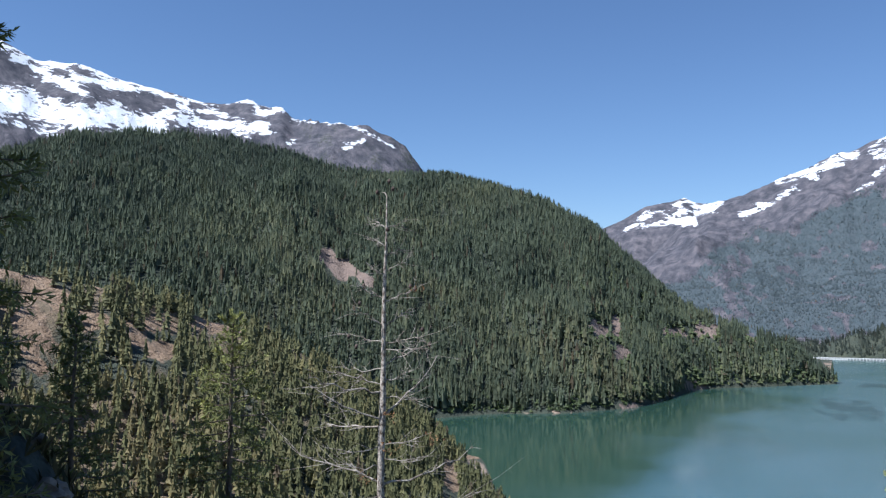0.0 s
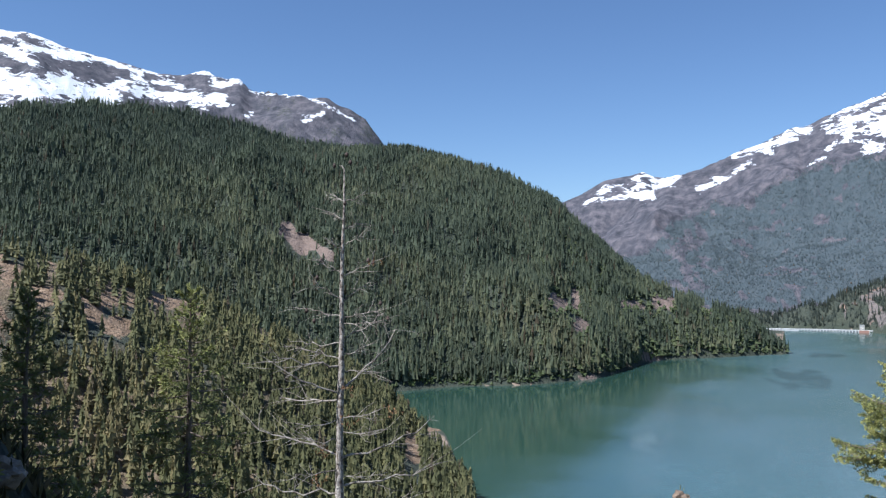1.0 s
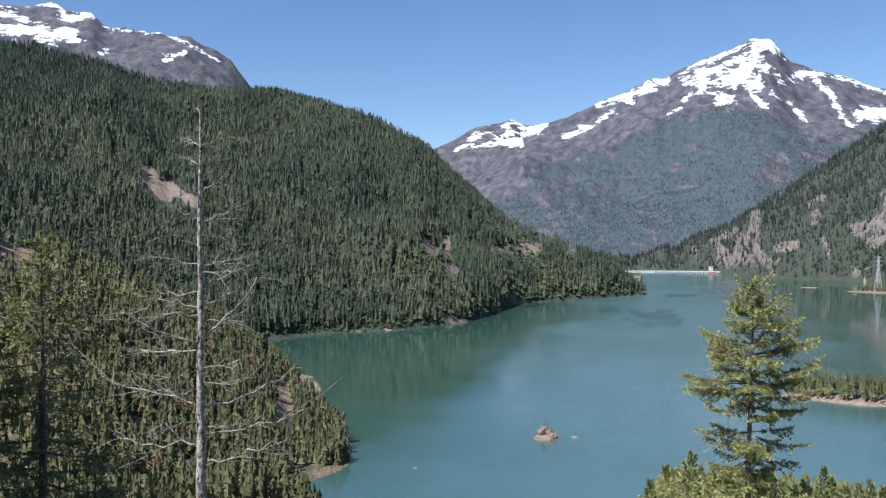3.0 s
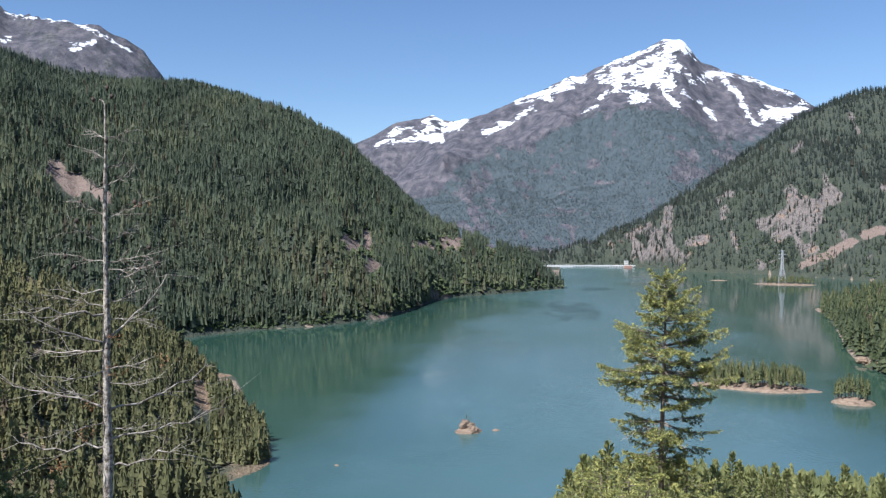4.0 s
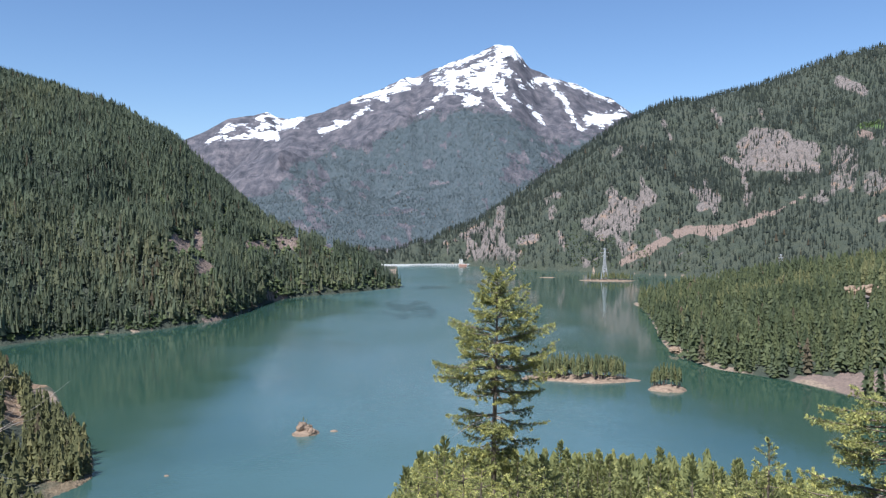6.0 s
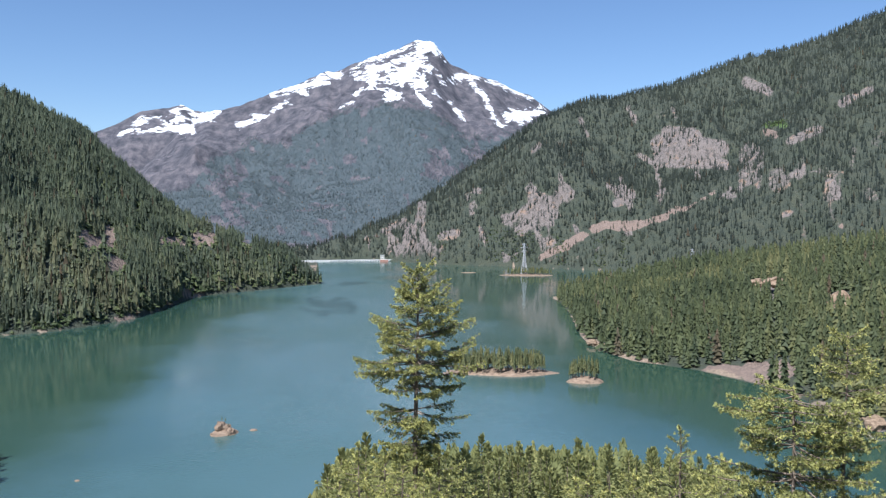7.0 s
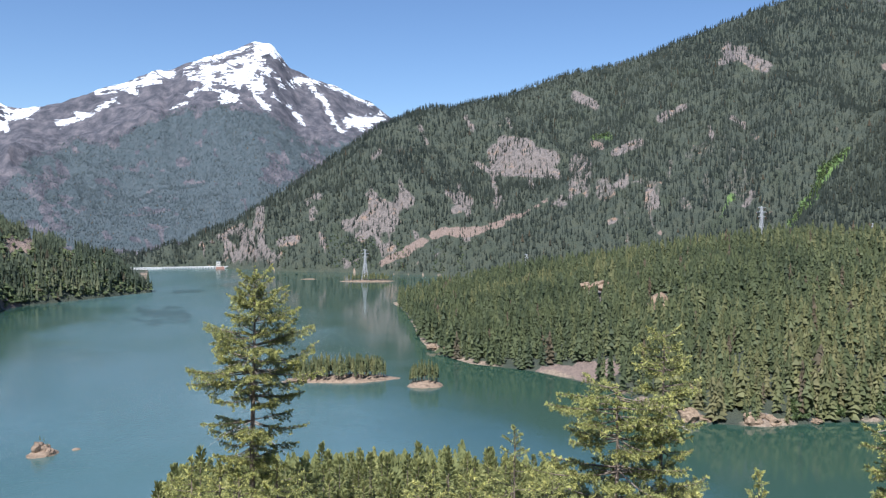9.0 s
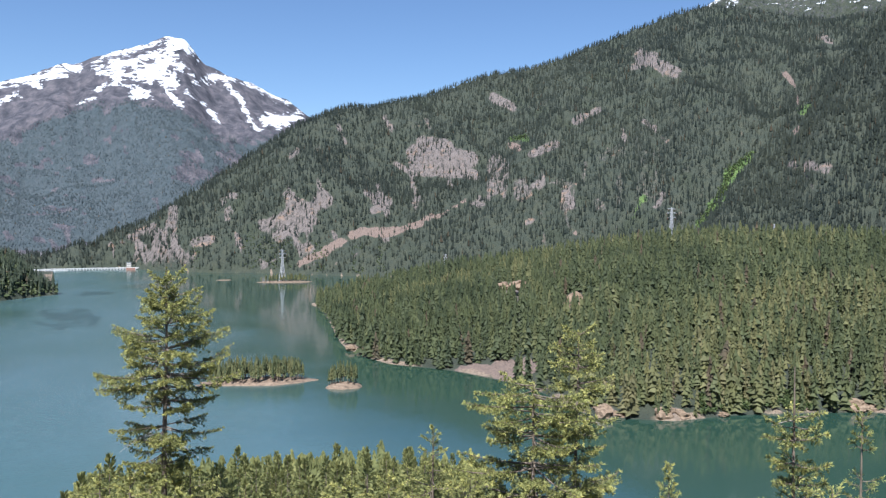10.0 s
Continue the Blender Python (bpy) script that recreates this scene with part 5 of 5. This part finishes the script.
for isle, label in zip(ISLES, ("wooded island with a pale sandy rim", "tiny wooded islet with a sandy rim", "bare pale rock rising from the lake", "flat pale rock just above the water", "dark rock tip just above the water",
                               "flat low island below the far shore", "narrow gravel shoal below the far shore")):
    build_isle("island", isle, label, SHOREROCK)


# ---- the dam at the far end of the lake ----
def box(bm, x0, x1, y0, y1, z0, z1, bevel=0.0):
    out = bmesh.ops.create_cube(bm, size=1)
    for v in out["verts"]:
        v.co = ((x0 + x1) / 2 + v.co.x * (x1 - x0), (y0 + y1) / 2 + v.co.y * (y1 - y0), (z0 + z1) / 2 + v.co.z * (z1 - z0))
    if bevel:
        bmesh.ops.bevel(bm, geom=list({e for v in out["verts"] for e in v.link_edges}), offset=bevel, segments=1, affect="EDGES")


def boxes(name, list_of, mat, bevel=0.0):
    bm = bmesh.new()
    for b in list_of:
        box(bm, *b, bevel)
    me = bpy.data.meshes.new(name)
    bm.to_mesh(me)
    bm.free()
    me.materials.append(mat)
    return me


def build_dam():
    length, bow = 292.0, 14.0
    x0, y0 = at(-1.6, 2590)
    x1, y1 = at(4.85, 2632)
    ob = thing("dam", "long white concrete arch dam with rows of spillway piers", "dam", pose(x0, y0, 0, 0, 0, math.degrees(math.atan2(y1 - y0, x1 - x0))))
    length = math.hypot(x1 - x0, y1 - y0)
    n = 40
    xs = np.linspace(0, length, n)
    ys = bow * np.sin(np.pi * xs / length)
    ring = [(-2.0, -14), (-2.0, 5.0), (-2.6, 5.0), (-2.6, 6.4), (3.5, 6.4), (3.5, -14)]
    v = [(x, y + a, b) for x, y in zip(xs, ys) for a, b in ring]
    k = len(ring)
    f = [(i * k + j, i * k + (j + 1) % k, (i + 1) * k + (j + 1) % k, (i + 1) * k + j) for i in range(n - 1) for j in range(k)]
    part("wall", mesh_of("wall", v, f, [CONCRETE], False), ob)
    pier = boxes("pier", [(-1.3, 1.3, -5.0, -1.9, -6, 5.4), (-1.7, 1.7, -5.4, -1.9, 5.2, 6.2)], CONCRETE, 0.15)
    gate = boxes("gate", [(-2.6, 2.6, -2.4, -2.004, 0.2, 3.6)], DARKGATE)
    post = boxes("railing_post", [(-0.5, 0.5, -2.5, -1.9, 6.4, 7.3)], CONCRETE)
    m = 34
    for i in range(m):
        x = length * (0.02 + 0.93 * i / (m - 1))
        y = bow * math.sin(math.pi * x / length)
        o = part("pier", pier, ob)
        o.matrix_basis = pose(x, y, 0)
        if i > 11:
            o = part("gate", gate, ob, "dark steel spillway gate")
            o.matrix_basis = pose(x - length * 0.93 / (m - 1) / 2, y, 0)
        o = part("railing_post", post, ob)
        o.matrix_basis = pose(x, y, 0)
    return ob


build_dam()
x, y = at(4.15, 2600)
house = thing("gatehouse", "cream gatehouse with a dark roof at the dam's end", "building", pose(x, y, 0, 0, 0, -4))
part("wall", boxes("wall", [(-6, 6, -5, 5, 7, 22)], PAINTED, 0.2), house)
part("base", boxes("base", [(-7.5, 18, -6.5, 5.5, -4, 7.2)], BRICKRED, 0.2), house, "dull red base at the water")
part("roof", boxes("roof", [(-6.8, 6.8, -5.8, 5.8, 22, 23.4)], DARKGATE, 0.2), house)
pane = boxes("window", [(-1.1, 1.1, -5.15, -4.95, 0, 3.4)], DARKGATE)
for wx in (-3.5, 0, 3.5):
    for wz in (9.5, 16):
        o = part("window", pane, house)
        o.matrix_basis = pose(wx, 0, wz)


# ---- power pylons ----
def pylon_parts(ob, tall, wide, arms):
    def leg_at(h, sx, sy):
        w = np.interp(h / tall, [0, 0.55, 1], [wide, wide * 0.32, wide * 0.16])
        return np.array((sx * w, sy * w, h))
    bar = tall * 0.0055
    for sx in (-1, 1):
        for sy in (-1, 1):
            part("leg", mesh_of("leg", *tubes([[(*leg_at(h, sx, sy), bar * 1.7) for h in np.linspace(0, tall, 6)]], 4), [STEEL]), ob)
    levels = tall * np.array([0, 0.14, 0.27, 0.38, 0.48, 0.57, 0.66, 0.74, 0.82, 0.90, 1.0])
    braces = []
    for a, b in zip(levels[:-1], levels[1:]):
        for (p, q) in (((-1, -1), (1, -1)), ((1, -1), (1, 1)), ((1, 1), (-1, 1)), ((-1, 1), (-1, -1))):
            braces.append([(*leg_at(a, *p), bar), (*leg_at(b, *q), bar)])
            braces.append([(*leg_at(a, *q), bar), (*leg_at(b, *p), bar)])
            braces.append([(*leg_at(b, *p), bar), (*leg_at(b, *q), bar)])
    tagged(part("bracing", mesh_of("bracing", *tubes(braces, 3), [STEEL]), ob), kind="stuff")
    for h, l in arms:
        z, w = h * tall, l * tall
        lines = [[(-w, 0, z, bar), (0, -0.6, z + 0.03 * tall, bar), (w, 0, z, bar)], [(-w, 0, z, bar), (0, 0.6, z, bar * 1.4), (w, 0, z, bar)]]
        arm = part("crossarm", mesh_of("crossarm", *tubes(lines, 4), [STEEL]), ob)
        for s in (-1, 1):
            part("insulator", mesh_of("insulator", *tubes([[(s * w, 0, z - 0.05 * tall * q / 6, bar * (1.6 if q % 2 else 0.8)) for q in range(7)]], 6), [INSULATOR]), arm, "hanging insulator string")


def pylon(az, d, top, tall, turn, label, base=None):
    x, y = at(az, d)
    z = ground_at(x, y) if base is None else base
    tall = max(tall, top - z)
    ob = thing("pylon", label, "pylon", pose(x, y, top - tall, 0, 0, turn), "power pylons")
    pylon_parts(ob, tall, tall * 0.085, [(0.97, 0.10), (0.86, 0.14), (0.75, 0.11)])


pylon(25.2, 1425, 91.5, 30, 20, "steel lattice pylon rising over forest treetops")
pylon(40.5, 1345, 172.0, 36, -10, "steel lattice pylon on the forest crest")
pylon(46.9, 1330, 147.5, 38, 25, "steel lattice pylon on the forest crest")
pylon(14.0, 2035, 78.0, 62, 10, "tall steel lattice pylon on the flat island", base=1.5)
pylon(4.3, 2750, 77.0, 50, 15, "steel lattice pylon behind the dam")
pylon(1.4, 2880, 83.0, 44, 5, "steel lattice pylon above the dam")
pylon(-0.9, 2960, 45.0, 38, 5, "steel lattice pylon beyond the dam")
pylon(-1.9, 3000, 45.0, 38, 5, "steel lattice pylon beyond the dam")


# ---- boulders ----
def boulder(name, label, x, y, z, size, seed, mat, flat=0.7):
    bm = bmesh.new()
    bmesh.ops.create_icosphere(bm, subdivisions=3, radius=1)
    noise.seed_set(seed + 1)
    for v in bm.verts:
        p = v.co.copy()
        k = 1 + 0.55 * noise.noise(p * 1.1 + Vector((seed, 0, 0))) + 0.28 * noise.noise(p * 2.3 + Vector((0, seed, 0))) + 0.14 * noise.noise(p * 5.0)
        v.co = Vector((p.x * size * k * 1.2, p.y * size * k, round(p.z * k * 5) / 5 * 0.4 * size * flat + p.z * k * 0.6 * size * flat))
    me = bpy.data.meshes.new(name)
    bm.to_mesh(me)
    bm.free()
    me.materials.append(mat)
    ob = tagged(new(name, me), label, "rock")
    ob.matrix_world = pose(x, y, z, 0, 0, seed * 47)
    return ob


rs = random.Random(4)
for k in range(22):
    az, d = rs.uniform(-60, -46), rs.uniform(9.5, 15)
    x, y = at(az, d)
    boulder("bank_boulder", "rough mossy rock on the near bank", x, y, ground_at(x, y), rs.uniform(0.12, 0.34), k, BANKROCK)
for k in range(9):
    az, d = rs.uniform(-58, -48), rs.uniform(9, 13)
    x, y = at(az, d)
    z = ground_at(x, y) + 0.08
    th, l = rs.uniform(0, 6.28), rs.uniform(0.7, 1.9)
    pts = []
    for s in np.linspace(0, 1, 6):
        px, py = x + math.cos(th) * l * s, y + math.sin(th) * l * s
        pts.append((px - x, py - y, max(ground_at(px, py) + 0.06, z) - z + rs.uniform(0, 0.12), 0.035 * (1 - 0.7 * s)))
    ob = tagged(new("fallen_branch", mesh_of("fallen_branch", *tubes([pts], 6), [DEADWOOD])), "bleached fallen branch lying on the near bank", "branch")
    ob.matrix_world = pose(x, y, z)


# ---- broad-leaved bushes along the shores and in the gully ----
@functools.lru_cache(None)
def sight(az, el):
    """How far off the ground is met at that bearing and rise."""
    r = np.linspace(1650, 3900, 220)
    z = height(r * math.sin(radians(az)), r * math.cos(radians(az)))
    hit = np.degrees(np.arctan2(z - EYE, r)) >= el
    return float(r[np.argmax(hit)]) if hit.any() else 9999.0


def bushes():
    g = np.random.default_rng(21)
    spots = []
    for _ in range(9000):
        kind = g.integers(0, 4)
        if kind == 0:
            az = g.uniform(-25.5, -1)
            d = LEFT.foot(az) + g.uniform(2, 26)
            ok = vnoise(np.array(az * 1.3), np.array(2.0)) > 0.45
        elif kind == 1:
            az = g.uniform(8, 21)
            d = RIGHT.foot(az) + g.uniform(4, 90)
            ok = vnoise(np.array(az * 1.1), np.array(5.0)) > 0.3
        elif kind == 3:
            az = g.uniform(42.5, 49.5)
            d = POINT.foot(az) + g.uniform(2, 24)
            ok = g.random() < 0.45
        else:
            a0, e0, a1, e1, wide = GREEN_CHUTES[g.integers(0, 4)]
            k, off = g.integers(0, 13) / 12, g.normal(size=2) * wide * 0.5
            az = a0 + k * (a1 - a0)
            d = sight(az, e0 + k * (e1 - e0)) + off[1] * 60
            az, ok = az + off[0], d < 3600
        if ok:
            spots.append(at(az, d))
        if len(spots) >= 1700:
            break
    xy = np.array(spots)
    z = height(xy[:, 0], xy[:, 1])
    keep = z > 1.0
    xy, z = xy[keep], z[keep]
    size = g.uniform(1.8, 4.2, len(xy))
    p = np.repeat(np.column_stack([xy, z + size * 0.5]), 9, 0)
    w = g.normal(size=p.shape)
    w[:, 2] = np.abs(w[:, 2]) * 0.7
    w /= np.linalg.norm(w, axis=1, keepdims=True)
    p = p + w * np.repeat(size, 9)[:, None] * 0.35
    me = needles("bushes", p, w, g, [LEAVES], 2.1, 2, (0.1, 0.9), wide=0.42, wild=0.8)
    tagged(new("bushes", me), "bright green broad-leaved bushes along the shores", "bush", kind="stuff")


bushes()


# ---- rock bluffs that stand out of the woods on the point and along its shore ----
for k, (x, y, z, size, tall) in enumerate([(547, 806, 54, 15, 1.1), (532, 812, 48, 9, 0.9), (556, 948, 65, 14, 0.6), (538, 962, 63, 11, 0.6), (374, 511, 3.5, 10, 0.8), (384, 504, 2, 8, 0.5), (413, 487, 3.5, 10, 0.75), (424, 481, 2, 8, 0.7),
                                           (457, 473, 2, 5, 0.5), (567, 444, 5, 9, 0.9), (577, 440, 3, 6, 0.7), (300, 886, 4, 7, 0.7), (307, 872, 3, 6, 0.6), (398, 545, 14, 6, 1.6)]):
    boulder("rock_bluff", "tan rock bluff among firs on the wooded point", x, y, z - 0.1 * size, size * 0.75, k + 40, TANROCK, tall)


for k, (x, y, z, size, tall) in enumerate([(-66, 560, 2.0, 4.6, 1.25), (-61.5, 558, 0.8, 3.6, 0.9), (-70, 557.5, 0.4, 3.2, 0.7)]):
    boulder("islet_rock", "jagged pale rock on the bare islet", x, y, z, size, k + 70, SHOREROCK, tall)


# ---- undergrowth on the near bank ----
def undergrowth():
    g = np.random.default_rng(31)
    az, d = np.radians(g.uniform(-64, -30, 2600)), g.uniform(7, 20, 2600)
    x, y = d * np.sin(az), d * np.cos(az)
    z = height(x, y)
    w = np.column_stack([g.normal(size=2600) * 0.4, g.normal(size=2600) * 0.4, np.ones(2600)])
    me = needles("undergrowth", np.column_stack([x, y, z]), w, g, [DUFF], 0.34, 4, (0.0, 0.9), wide=0.1, wild=0.8)
    tagged(new("undergrowth", me), "dry grass and low brush on the shady bank", "grass", kind="stuff")


undergrowth()
